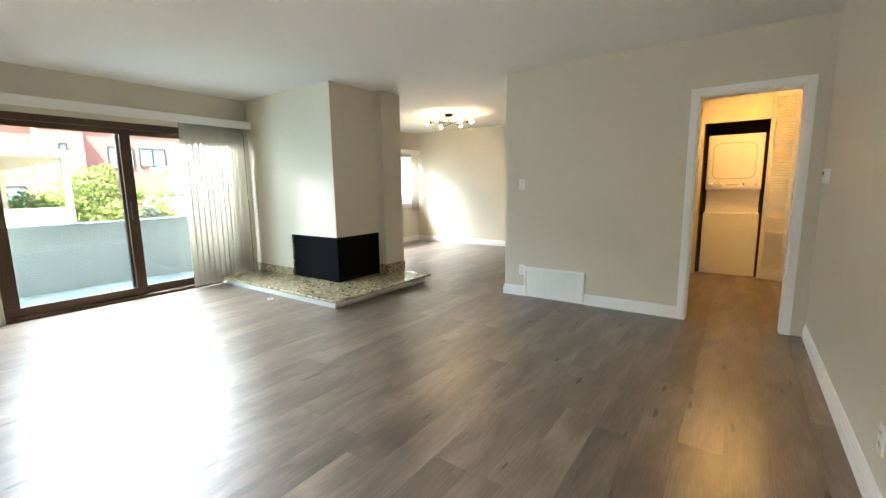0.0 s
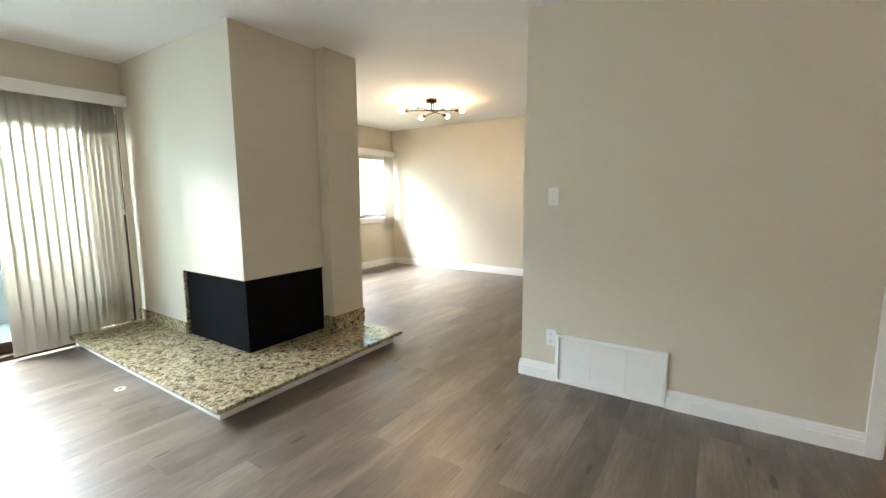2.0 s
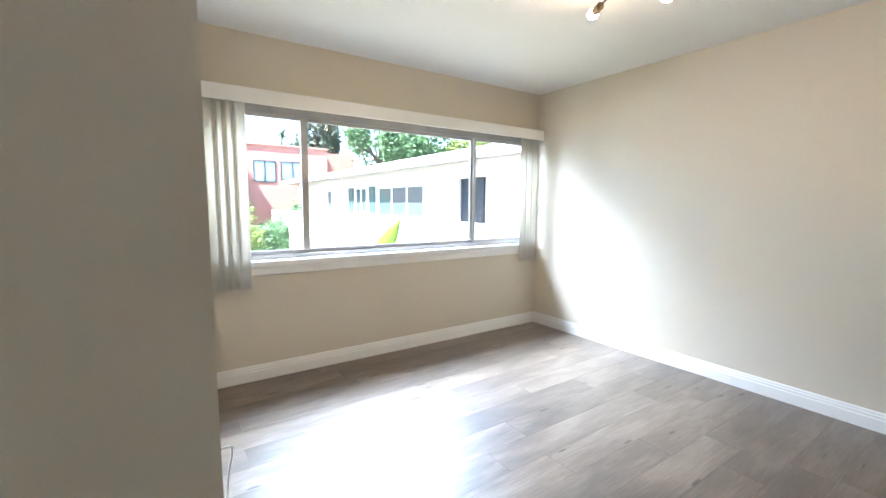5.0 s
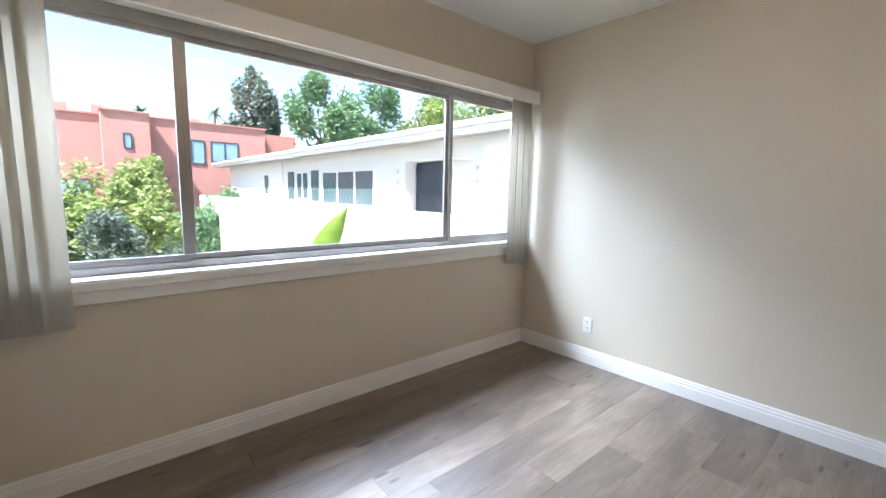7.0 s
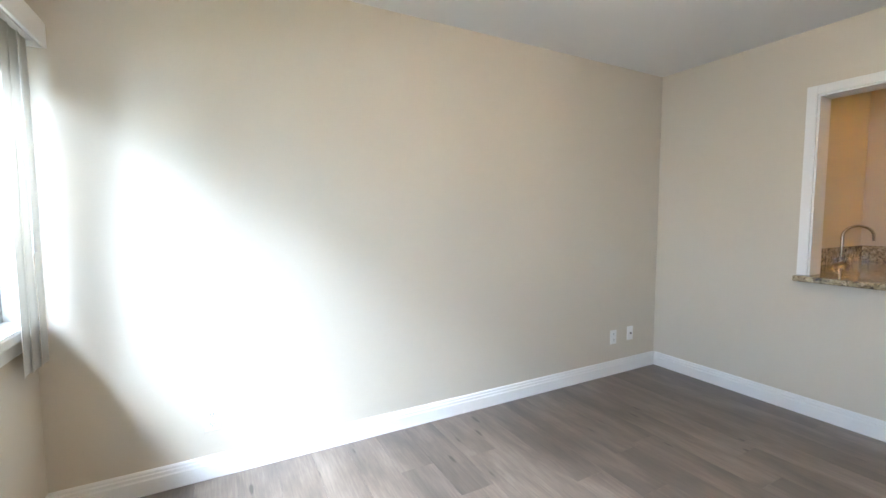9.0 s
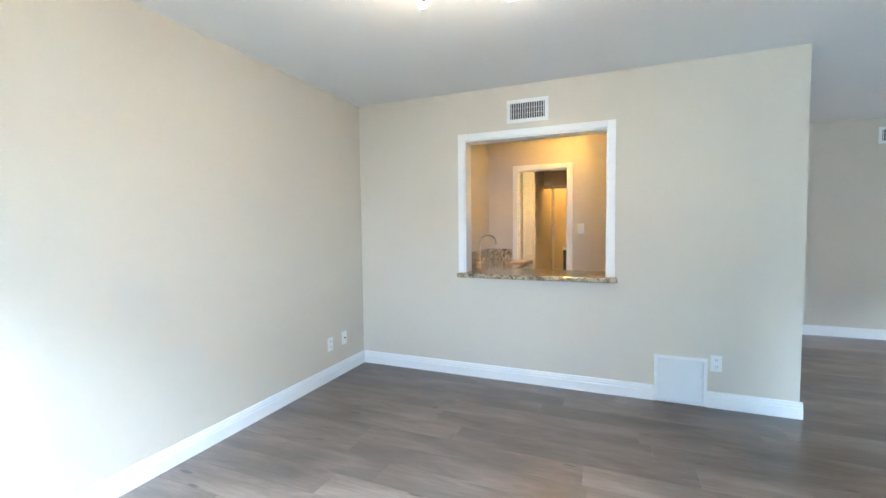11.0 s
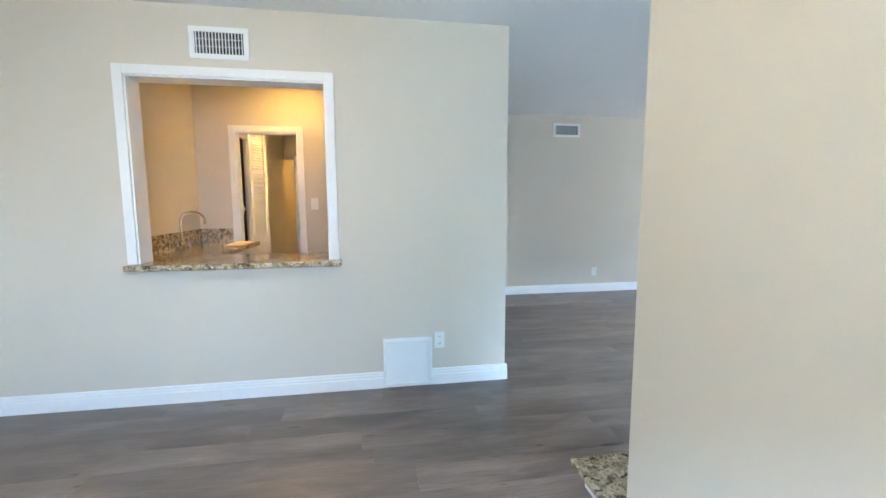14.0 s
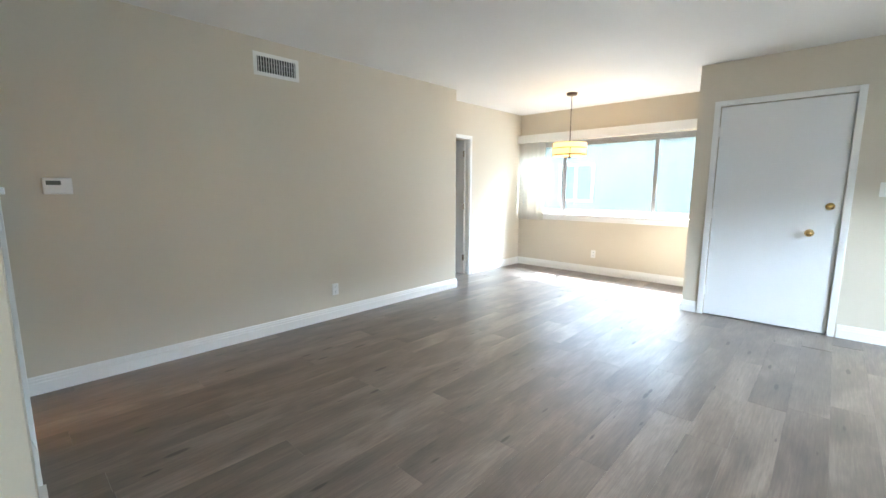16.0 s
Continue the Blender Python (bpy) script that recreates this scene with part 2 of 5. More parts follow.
PARAPET = mat("pale blue-grey painted stucco", (0.29, 0.335, 0.34), (0.26, 0.30, 0.305), 0.85, scale=1.5, fine=60, bump=0.15)
BALC = mat("blue-grey deck coating", (0.15, 0.20, 0.22), (0.12, 0.165, 0.18), 0.7, scale=3, fine=120, bump=0.3)
STUCCO = mat("white stucco", (0.78, 0.76, 0.72), (0.72, 0.70, 0.66), 0.85, scale=1.5, fine=60, bump=0.6)
REDWALL = mat("terracotta stucco", (0.46, 0.23, 0.195), (0.42, 0.205, 0.17), 0.85, scale=0.8, fine=30, bump=0.4)
ROOF = mat("pale gravel roof", (0.5, 0.48, 0.45), (0.4, 0.38, 0.36), 0.9, scale=2, fine=40, bump=0.5)
NAVY = mat("dark blue door paint", (0.02, 0.035, 0.055), (0.016, 0.028, 0.045), 0.4, scale=2)
WINDARK = mat("far window glass", (0.10, 0.16, 0.17), (0.07, 0.12, 0.13), 0.06, scale=0.7)
# blue of a mirrored sky is put into the pane colour
WINBLUE = mat("glass coloured like reflected sky", (0.25, 0.38, 0.45), (0.18, 0.3, 0.36), 0.05, scale=0.5)
EARTH = mat("courtyard ground", (0.16, 0.18, 0.08), (0.26, 0.22, 0.16), 0.9, scale=0.6, fine=8, bump=0.5)
PATHM = mat("pale concrete path", (0.5, 0.48, 0.44), (0.42, 0.4, 0.37), 0.85, scale=2, fine=50)
BARK = mat("bark", (0.12, 0.085, 0.06), (0.07, 0.05, 0.035), 0.9, scale=10, bump=0.8)
LEAF_Y = mat("yellow-green leaves", (0.30, 0.38, 0.13), (0.20, 0.28, 0.08), 0.5, scale=1.5, fine=20)
LEAF_G = mat("mid green leaves", (0.19, 0.32, 0.17), (0.13, 0.24, 0.12), 0.5, scale=1.0, fine=20)
LEAF_D = mat("blue-green needles", (0.16, 0.21, 0.16), (0.11, 0.155, 0.12), 0.6, scale=1.0, fine=20)
BANANA = mat("banana leaf", (0.22, 0.34, 0.05), (0.13, 0.22, 0.03), 0.4, scale=4, stretch=(1, 1, 8))

for leaf_material in (LEAF_Y, LEAF_G, LEAF_D, BANANA):
    let_through(leaf_material, 0.35)


# ---- building helpers ----
def box(bm, x0, x1, y0, y1, z0, z1, bev=0.0, m=None):
    """An axis-aligned box added to bm, its edges eased when bev is given."""
    r = bmesh.ops.create_cube(bm, size=1, matrix=Matrix.LocRotScale(((x0 + x1) / 2, (y0 + y1) / 2, (z0 + z1) / 2), None, (abs(x1 - x0), abs(y1 - y0), abs(z1 - z0))))
    vs = r["verts"]
    if bev:
        es = list({e for v in vs for e in v.link_edges})
        q = bmesh.ops.bevel(bm, geom=es, offset=bev, segments=2, affect="EDGES", profile=0.5)
        vs = q["verts"]
    if m is not None:
        bmesh.ops.transform(bm, matrix=m, verts=vs)
    return bm


def cyl(bm, p, q, r0, r1=None, seg=16):
    """A round bar or cone from p to q."""
    p, q = Vector(p), Vector(q)
    d = q - p
    bmesh.ops.create_cone(bm, cap_ends=True, segments=seg, radius1=r0, radius2=r0 if r1 is None else r1, depth=d.length,
                          matrix=Matrix.Translation((p + q) / 2) @ d.to_track_quat("Z", "Y").to_matrix().to_4x4())
    return bm


def ball(bm, c, r, sx=1, sy=1, sz=1, u=14, v=10):
    bmesh.ops.create_uvsphere(bm, u_segments=u, v_segments=v, radius=1, matrix=Matrix.LocRotScale(c, None, (r * sx, r * sy, r * sz)))
    return bm


def B(*boxes, bev=0.0):
    bm = bmesh.new()
    for b in boxes:
        box(bm, *b, bev=bev)
    return bm


def link(name, bm, material, smooth=False):
    me = bpy.data.meshes.new(name)
    bm.to_mesh(me)
    bm.free()
    me.materials.append(material)
    if smooth:
        for f in me.polygons:
            f.use_smooth = True
    return new(name, me)


def part(name, bm, material, parent, label="", smooth=False):
    ob = link(name, bm, material, smooth)
    ob.parent = parent
    ob.matrix_parent_inverse = Matrix.Translation(-world_at(parent))
    if label:
        tagged(ob, label)
    return ob


def world_at(ob):
    p = Vector((0, 0, 0))
    while ob is not None:
        p += ob.location + (ob.matrix_parent_inverse.translation if ob.parent else Vector((0, 0, 0)))
        ob = ob.parent
    return p


def thing(name, at, label, category, group="", kind=""):
    ob = new(name)
    ob.location = at
    ob.empty_display_size = 0.1
    return tagged(ob, label, category, group, kind)


def structure(name, bm, material, label="", category="", smooth=False):
    return tagged(link(name, bm, material, smooth), label, category or name.rstrip("_0123456789").split("_")[0], kind="structure")


def rot(cx, cy, deg):
    return Matrix.Translation((cx, cy, 0)) @ Matrix.Rotation(radians(deg), 4, "Z") @ Matrix.Translation((-cx, -cy, 0))


# ---- plan, in metres ----
H = 2.44
XW, YN = -6.395, 7.912          # dining room: window wall, far wall
X1, Y1 = -2.403, 4.520          # corner of the kitchen block
XR, YE = 0.258, 0.575           # long living-room wall and its end
XN, YNK = 0.665, -1.505         # breakfast nook
YD, XD = -0.307, -2.140         # entry wall and its corner
XS = -5.87                      # sliding-door wall
YC, XC = 3.525, -4.125          # chimney breast
YS = 4.61                       # stub wall end, dining side
T = 0.14

structure("subfloor", B((XW - T, 3.4, YNK - T, YN + T, -0.25, -0.012)), SUBFLOOR, "dark subfloor under the planks", "floor")
ceil = B((XW - T, 3.4, YNK - T, YN + T, H, H + 0.2))
structure("ceiling", ceil, CEIL, "smooth white painted ceiling", "ceiling")

# outer and inner walls
WIN_Y0, WIN_Y1, WIN_Z0, WIN_Z1 = 4.76, 7.86, 0.865, 1.99
structure("wall_west", B((XW - T, XW, YS, WIN_Y0, -0.2, H), (XW - T, XW, WIN_Y1, YN + T, -0.2, H),
                         (XW - T, XW, WIN_Y0, WIN_Y1, -0.2, WIN_Z0), (XW - T, XW, WIN_Y0, WIN_Y1, WIN_Z1, H)), PAINT, "greige painted wall with a wide window")
structure("wall_north", B((XW, 3.4, YN, YN + T, -0.2, H)), PAINT, "plain greige painted wall")
PT0, PT1, PTZ0, PTZ1 = 5.72, 6.862, 0.868, 2.03
structure("wall_pass", B((X1, X1 + T, Y1, PT0, -0.2, H), (X1, X1 + T, PT1, YN, -0.2, H),
                         (X1, X1 + T, PT0, PT1, -0.2, PTZ0), (X1, X1 + T, PT0, PT1, PTZ1, H)), PAINT, "greige wall with a kitchen pass-through")
HD0, HD1, HDZ = -0.585, 0.108, 1.962
structure("wall_hall", B((X1 + T, HD0, Y1, Y1 + 0.12, -0.2, H), (HD1, XR + T, Y1, Y1 + 0.12, -0.2, H), (HD0, HD1, Y1, Y1 + 0.12, HDZ, H)),
          PAINT, "greige wall with a cased hall opening")
structure("wall_east", B((XR, XR + T, YE, Y1, -0.2, H), (XR + T, XN + T, YE, YE + T, -0.2, H)), PAINT, "long plain greige wall")
BD0, BD1 = -0.17, 0.50
structure("wall_nook_east", B((XN, XN + T, YNK, BD0, -0.2, H), (XN, XN + T, BD1, YE, -0.2, H), (XN, XN + T, BD0, BD1, 1.95, H)), PAINT, "greige nook wall with a bedroom doorway")
NW0, NW1, NWZ0, NWZ1 = -2.07, 0.60, 0.865, 1.99
structure("wall_south", B((XD - T, NW0, YNK - T, YNK, -0.2, H), (NW1, XN + T, YNK - T, YNK, -0.2, H), (NW0, NW1, YNK - T, YNK, -0.2, NWZ0), (NW0, NW1, YNK - T, YNK, NWZ1, H)),
          PAINT, "cream-lit nook wall under a wide window")
ED0, ED1, EDZ = -3.268, -2.333, 2.034
structure("wall_entry", B((XS - T, ED0, YD - T, YD, -0.2, H), (ED1, XD, YD - T, YD, -0.2, H), (ED0, ED1, YD - T, YD, EDZ, H), (XD - T, XD, YNK, YD - T, -0.2, H)),
          PAINT, "greige wall round the entry door")
SD0, SD1, SDZ = 0.94, 3.475, 2.0
structure("wall_slider", B((XS - T, XS, YD, SD0, -0.2, H), (XS - T, XS, SD1, YS - 0.02, -0.2, H), (XS - T, XS, SD0, SD1, SDZ, H)), PAINT, "greige wall round the balcony doors")
# stub wall, turned a little off square
bm = bmesh.new()
pts = [(-4.02, 4.255), (-4.02, YS), (XW + 0.001, 4.69), (XW + 0.001, 4.255)]
lo = [bm.verts.new((x, y, -0.2)) for x, y in pts]
hi = [bm.verts.new((x, y, H)) for x, y in pts]
bm.faces.new(lo)
bm.faces.new(hi[::-1])
for i in range(4):
    bm.faces.new((lo[i], hi[i], hi[(i + 1) % 4], lo[(i + 1) % 4]))
bmesh.ops.recalc_face_normals(bm, faces=bm.faces)
structure("wall_stub", bm, PAINT, "greige dividing wall behind the fireplace")

# kitchen, hall, corridor and bathroom walls
KX, KY = -0.83, 7.10
KD0, KD1, KDZ = 6.165, 6.742, 1.962
structure("wall_kitchen_back", B((KX, KX + 0.1, Y1 + 0.12, KD0, -0.2, H), (KX, KX + 0.1, KD1, KY + 0.12, -0.2, H), (KX, KX + 0.1, KD0, KD1, KDZ, H)), PAINT, "kitchen wall with a cased doorway")
structure("wall_kitchen_north", B((X1 + T, KX, KY, KY + 0.12, -0.2, H)), PAINT, "kitchen wall behind the sink")
structure("wall_hall_east", B((0.275, 0.395, Y1 + 0.12, 6.2, -0.2, H)), PAINT, "hall side wall")
structure("wall_corridor", B((0.395, 3.3, 6.08, 6.2, -0.2, H), (0.32, 3.3, 6.9, 7.0, -0.2, H), (2.2, 2.3, 6.2, 6.40, -0.2, H), (2.2, 2.3, 6.40, 6.9, 2.0, H), (3.2, 3.3, 6.2, 6.9, -0.2, H)), PAINT, "narrow corridor walls")
structure("wall_closet", B((-0.73, -0.68, 6.9, 7.75, -0.2, H), (0.32, 0.37, 7.0, 7.75, -0.2, H), (-0.73, 0.37, 7.75, 7.8, -0.2, H)), CLOSET, "laundry closet walls with shade in their colour")
structure("wall_closet_header", B((-0.73, 0.32, 6.86, 6.9, 2.0, H), (-0.73, -0.69, 6.86, 6.9, -0.2, 2.0)), PAINT, "header over the laundry closet")
structure("wall_bedroom", B((XN + T, 3.4, YNK - T, YNK, -0.2, H), (3.26, 3.4, YNK, Y1, -0.2, H), (XN + T, 3.26, 1.6, 1.7, -0.2, H)), PAINT, "plain bedroom walls")


# ---- baseboards and casings ----
def skirting(name, a, b, n):
    """Moulded white board along a wall from a to b; n: unit normal into the room."""
    (x0, y0), (x1, y1) = a, b
    bm = bmesh.new()
    prof = [(0, 0), (0.016, 0), (0.016, 0.07), (0.012, 0.077), (0.012, 0.09), (0.008, 0.096), (0.008, 0.105), (0.003, 0.114), (0, 0.114)]
    ends = []
    for x, y in (a, b):
        ends.append([bm.verts.new((x + n[0] * d, y + n[1] * d, z)) for d, z in prof])
    k = len(prof)
    for i in range(k):
        bm.faces.new((ends[0][i], ends[0][(i + 1) % k], ends[1][(i + 1) % k], ends[1][i]))
    bm.faces.new(ends[0])
    bm.faces.new(ends[1][::-1])
    bmesh.ops.recalc_face_normals(bm, faces=bm.faces)
    return structure(name, bm, TRIM, "white moulded baseboard", "baseboard")


skirting("baseboard", (XW, 4.69), (XW, YN - 0.016), (1, 0))
skirting("baseboard", (XW, YN), (X1, YN), (0, -1))
skirting("baseboard", (X1, 5.39), (X1, YN - 0.016), (-1, 0))
skirting("baseboard", (X1, Y1 - 0.016), (X1, 5.05), (-1, 0))
skirting("baseboard", (X1, Y1), (-2.16, Y1), (0, -1))
skirting("baseboard", (-1.49, Y1), (-0.64, Y1), (0, -1))
skirting("baseboard", (XR, YE - 0.016), (XR, Y1 - 0.02), (-1, 0))
skirting("baseboard", (XR, YE), (XN, YE), (0, -1))
skirting("baseboard", (XN, YNK + 0.016), (XN, -0.24), (-1, 0))
skirting("baseboard", (XD, YNK), (XN, YNK), (0, 1))
skirting("baseboard", (-2.275, YD), (XD, YD), (0, 1))
skirting("baseboard", (XS, YD), (-3.33, YD), (0, 1))
skirting("baseboard", (XD, YNK + 0.016), (XD, YD + 0.016), (1, 0))
skirting("baseboard", (XS, YD + 0.016), (XS, SD0 - 0.03), (1, 0))
skirting("baseboard", (-4.02, YS), (XW + 0.016, 4.69), (0, 1))
skirting("baseboard", (0.275, Y1 + 0.12), (0.275, 6.2), (-1, 0))
skirting("baseboard", (-0.73, Y1 + 0.13), (-0.73, 6.1), (1, 0))


def casing_y(name, y, x0, x1, z, face, w=0.06, d=0.018):
    """Flat casing with a raised outer bead round an opening in a wall that runs along x."""
    s = face
    bm = B((x0 - w, x0, y, y + s * d, 0, z + w), (x1, x1 + w, y, y + s * d, 0, z + w), (x0, x1, y, y + s * d, z, z + w), bev=0.003)
    return structure(name, bm, TRIM, "white painted door casing", "trim")


def casing_x(name, x, y0, y1, z, face, w=0.055, d=0.018, z0=0.0):
    bm = B((x, x + face * d, y0 - w, y0, z0, z + w), (x, x + face * d, y1, y1 + w, z0, z + w), (x, x + face * d, y0, y1, z, z + w), bev=0.003)
    return structure(name, bm, TRIM, "white painted casing", "trim")


casing_y("trim_hall", Y1, HD0, HD1, HDZ, -1)
structure("trim_hall_jamb", B((HD0, HD0 + 0.012, Y1 - 0.002, Y1 + 0.122, 0, HDZ), (HD1 - 0.012, HD1, Y1 - 0.002, Y1 + 0.122, 0, HDZ), (HD0 + 0.012, HD1 - 0.012, Y1 - 0.002, Y1 + 0.122, HDZ - 0.012, HDZ)), TRIM, "white jamb lining", "trim")
casing_x("trim_pass", X1, PT0, PT1, PTZ1, -1, z0=0.905)
structure("trim_pass_jamb", B((X1 - 0.004, X1 + T + 0.004, PT0, PT0 + 0.01, 0.905, PTZ1), (X1 - 0.004, X1 + T + 0.004, PT1 - 0.01, PT1, 0.905, PTZ1), (X1 - 0.004, X1 + T + 0.004, PT0 + 0.01, PT1 - 0.01, PTZ1 - 0.01, PTZ1)), TRIM, "white pass-through lining", "trim")
casing_x("trim_kitchen_door", KX, KD0, KD1, KDZ, -1)
structure("trim_kitchen_jamb", B((KX - 0.003, KX + 0.103, KD0, KD0 + 0.012, 0, KDZ), (KX - 0.003, KX + 0.103, KD1 - 0.012, KD1, 0, KDZ), (KX - 0.003, KX + 0.103, KD0 + 0.012, KD1 - 0.012, KDZ - 0.012, KDZ)), TRIM, "white jamb lining", "trim")
casing_x("trim_bedroom", XN, BD0, BD1, 1.95, -1, w=0.05)
casing_y("trim_entry", YD, ED0, ED1, EDZ, 1, w=0.05, d=0.02)
structure("trim_bath", B((2.18, 2.2, 6.36, 6.40, 0, 2.05), (2.18, 2.2, 6.70, 6.74, 0, 2.05), (2.18, 2.2, 6.4, 6.7, 2.0, 2.05)), TRIM, "white bathroom door casing", "trim")


# ---- windows ----
def window_unit(name, label, along, c0, c1, z0, z1, wall, out, mulls, sill_in, metal):
    """Sliding window: outer frame, sashes, panes, sill. along: axis it runs on; wall: inner wall plane; out: +1 or -1 outwards."""
    def bx(a0, a1, d0, d1, zz0, zz1, bev=0.002):
        e0, e1 = sorted((wall + out * d0, wall + out * d1))
        return B((e0, e1, a0, a1, zz0, zz1) if along == "y" else (a0, a1, e0, e1, zz0, zz1), bev=bev)
    base = ((wall + out * 0.08), (c0 + c1) / 2, z0) if along == "y" else ((c0 + c1) / 2, wall + out * 0.08, z0)
    w = thing(name, base, label, "window", kind="structure")
    part("window_frame", bx(c0, c1, 0.075, 0.139, z1 - 0.055, z1), metal, w)
    part("window_frame", bx(c0, c1, 0.075, 0.139, z0, z0 + 0.045), metal, w)
    part("window_frame", bx(c0, c0 + 0.035, 0.075, 0.139, z0 + 0.045, z1 - 0.055), metal, w)
    part("window_frame", bx(c1 - 0.035, c1, 0.075, 0.139, z0 + 0.045, z1 - 0.055), metal, w)
    zs = (z0 + 0.045, z1 - 0.055)
    edges = [c0 + 0.035, *mulls, c1 - 0.035]
    for i in range(len(edges) - 1):
        a0, a1 = edges[i], edges[i + 1]
        d = 0.1 if i % 2 else 0.082
        sash = part("sash", bx(a0, a1, d, d + 0.022, zs[0], zs[0] + 0.03), metal, w)
        part("rail", bx(a0, a1, d, d + 0.022, zs[1] - 0.025, zs[1]), metal, sash)
        part("stile", bx(a0, a0 + 0.028, d, d + 0.022, zs[0] + 0.03, zs[1] - 0.025), metal, sash)
        part("stile", bx(a1 - 0.028, a1, d, d + 0.022, zs[0] + 0.03, zs[1] - 0.025), metal, sash)
        g = part("pane", bx(a0 + 0.028, a1 - 0.028, d + 0.009, d + 0.013, zs[0] + 0.03, zs[1] - 0.025, bev=0), GLASS, w)
        g.visible_shadow = False
    part("window_sill", bx(c0 + 0.004, c1 - 0.004, -0.03, 0.074, z0 - 0.03 + 0.03, z0 + 0.012, 0.004), TRIM, w, "white painted window stool")
    part("apron", bx(c0, c1, -0.033, -0.001, z0 - 0.035, z0 + 0.006, 0.006), TRIM, w, "white sill nosing")
    part("lower_apron", bx(c0, c1, -0.016, -0.001, z0 - 0.09, z0 - 0.036, 0.004), TRIM, w, "white apron board")
    part("reveal", bx(c0, c0 + 0.006, 0.0, 0.075, z0 + 0.012, z1), TRIM, w)
    part("reveal", bx(c1 - 0.006, c1, 0.0, 0.075, z0 + 0.012, z1), TRIM, w)
    return w


window_unit("window_1", "wide aluminium sliding window with white sill", "y", WIN_Y0, WIN_Y1, WIN_Z0, WIN_Z1, XW, -1, (5.474, 7.11), 1, ALUM)
window_unit("window_2", "wide aluminium sliding window over the nook", "x", NW0, NW1, NWZ0, NWZ1, YNK, -1, (-1.41, -0.085), 1, ALUM)


def slat(along, a, d, z0, z1, w, deg, curve=0.006):
    """One slightly cupped vertical blind vane, centred on a (along the track) and d (across it)."""
    bm = bmesh.new()
    n = 5
    rows = []
    for z in (z0, z1):
        row = []
        for side in (0, 1):
            for i in range(n):
                u = (i / (n - 1) - 0.5)
                px, py = u * w, curve * (1 - 4 * u * u) + side * 0.0015
                row.append((px, py, z))
        rows.append(row)
    vs = [[bm.verts.new(p) for p in r] for r in rows]
    for i in range(n - 1):
        bm.faces.new((vs[0][i], vs[0][i + 1], vs[1][i + 1], vs[1][i]))
        bm.faces.new((vs[0][n + i + 1], vs[0][n + i], vs[1][n + i], vs[1][n + i + 1]))
        bm.faces.new((vs[0][i + 1], vs[0][i], vs[0][n + i], vs[0][n + i + 1]))
        bm.faces.new((vs[1][i], vs[1][i + 1], vs[1][n + i + 1], vs[1][n + i]))
    for i in (0, n - 1):
        bm.faces.new((vs[0][i], vs[1][i], vs[1][n + i], vs[0][n + i]))
    bmesh.ops.recalc_face_normals(bm, faces=bm.faces)
    pos = (d, a, 0) if along == "y" else (a, d, 0)
    turn = deg + (90 if along == "y" else 0)
    bmesh.ops.transform(bm, matrix=Matrix.Translation(pos) @ Matrix.Rotation(radians(turn), 4, "Z"), verts=bm.verts)
    return bm


def blind(label, along, wall, face, c0, c1, zt, zb, stacks, at, cord=None):
    """Vertical blind: valance board, track, cords and vanes. stacks: (first, last, count, turn, z bottom, depth)."""
    b = thing("vertical_blind", at, label, "blind")

    def bx(a0, a1, d0, d1, z0, z1, bev=0.004):
        e0, e1 = sorted((wall + face * d0, wall + face * d1))
        return B((e0, e1, a0, a1, z0, z1) if along == "y" else (a0, a1, e0, e1, z0, z1), bev=bev)
    part("valance", bx(c0, c1, 0.095, 0.108, zb, zt), TRIM, b, "ivory valance board")
    part("valance_return", bx(c1 - 0.012, c1, 0.0, 0.094, zb, zt), TRIM, b)
    part("valance_return", bx(c0, c0 + 0.012, 0.0, 0.094, zb, zt), TRIM, b)
    part("track", bx(c0 + 0.014, c1 - 0.014, 0.03, 0.07, zb + 0.02, zb + 0.055), TRIM, b, "white metal head track")
    rnd = random.Random(7)
    for a0, a1, k, deg, z0, depth in stacks:
        for i in range(k):
            a = a0 + (a1 - a0) * (i / max(1, k - 1))
            part("vane", slat(along, a, wall + face * (depth + rnd.uniform(-0.003, 0.003)), z0 + rnd.uniform(-0.003, 0.003), zb + 0.02, 0.089, deg + rnd.uniform(-2.5, 2.5)), VANE, b, smooth=True)
    if cord:
        ca, cz = cord
        p = (wall + face * 0.05, ca) if along == "y" else (ca, wall + face * 0.05)
        bm = cyl(bmesh.new(), (*p, cz), (*p, zb + 0.02), 0.003, seg=6)
        part("cord", bm, PLATE, b, "white pull cord")
        bm = cyl(bmesh.new(), (*p, cz - 0.05), (*p, cz), 0.009, 0.006, seg=10)
        part("cord_weight", bm, PLATE, b)
    return b


blind("ivory vertical blind drawn aside at the dining window", "y", XW, 1, 4.72, 7.885, 2.055, 1.955,
      [(4.74, 4.79, 3, 70, 0.70, 0.055), (4.83, 5.0, 4, 4, 0.695, 0.058), (7.66, 7.81, 3, 3, 0.705, 0.055)], (XW, 6.3, 1.955), (7.8, 1.2))
blind("ivory vertical blind drawn aside at the nook window", "x", YNK, 1, -2.11, XN - 0.004, 2.105, 1.985,
      [(0.22, 0.60, 6, 4, 0.765, 0.055)], (-0.7, YNK, 1.985), (0.63, 1.1))
blind("ivory vertical blind drawn across part of the balcony door", "y", XS, 1, SD0 - 0.12, YC - 0.004, 2.145, 2.045,
      [(2.66, 3.13, 8, 7, 0.03, 0.07), (3.19, 3.40, 6, 24, 0.118, 0.045)], (XS, 2.2, 2.045), (3.44, 1.15))

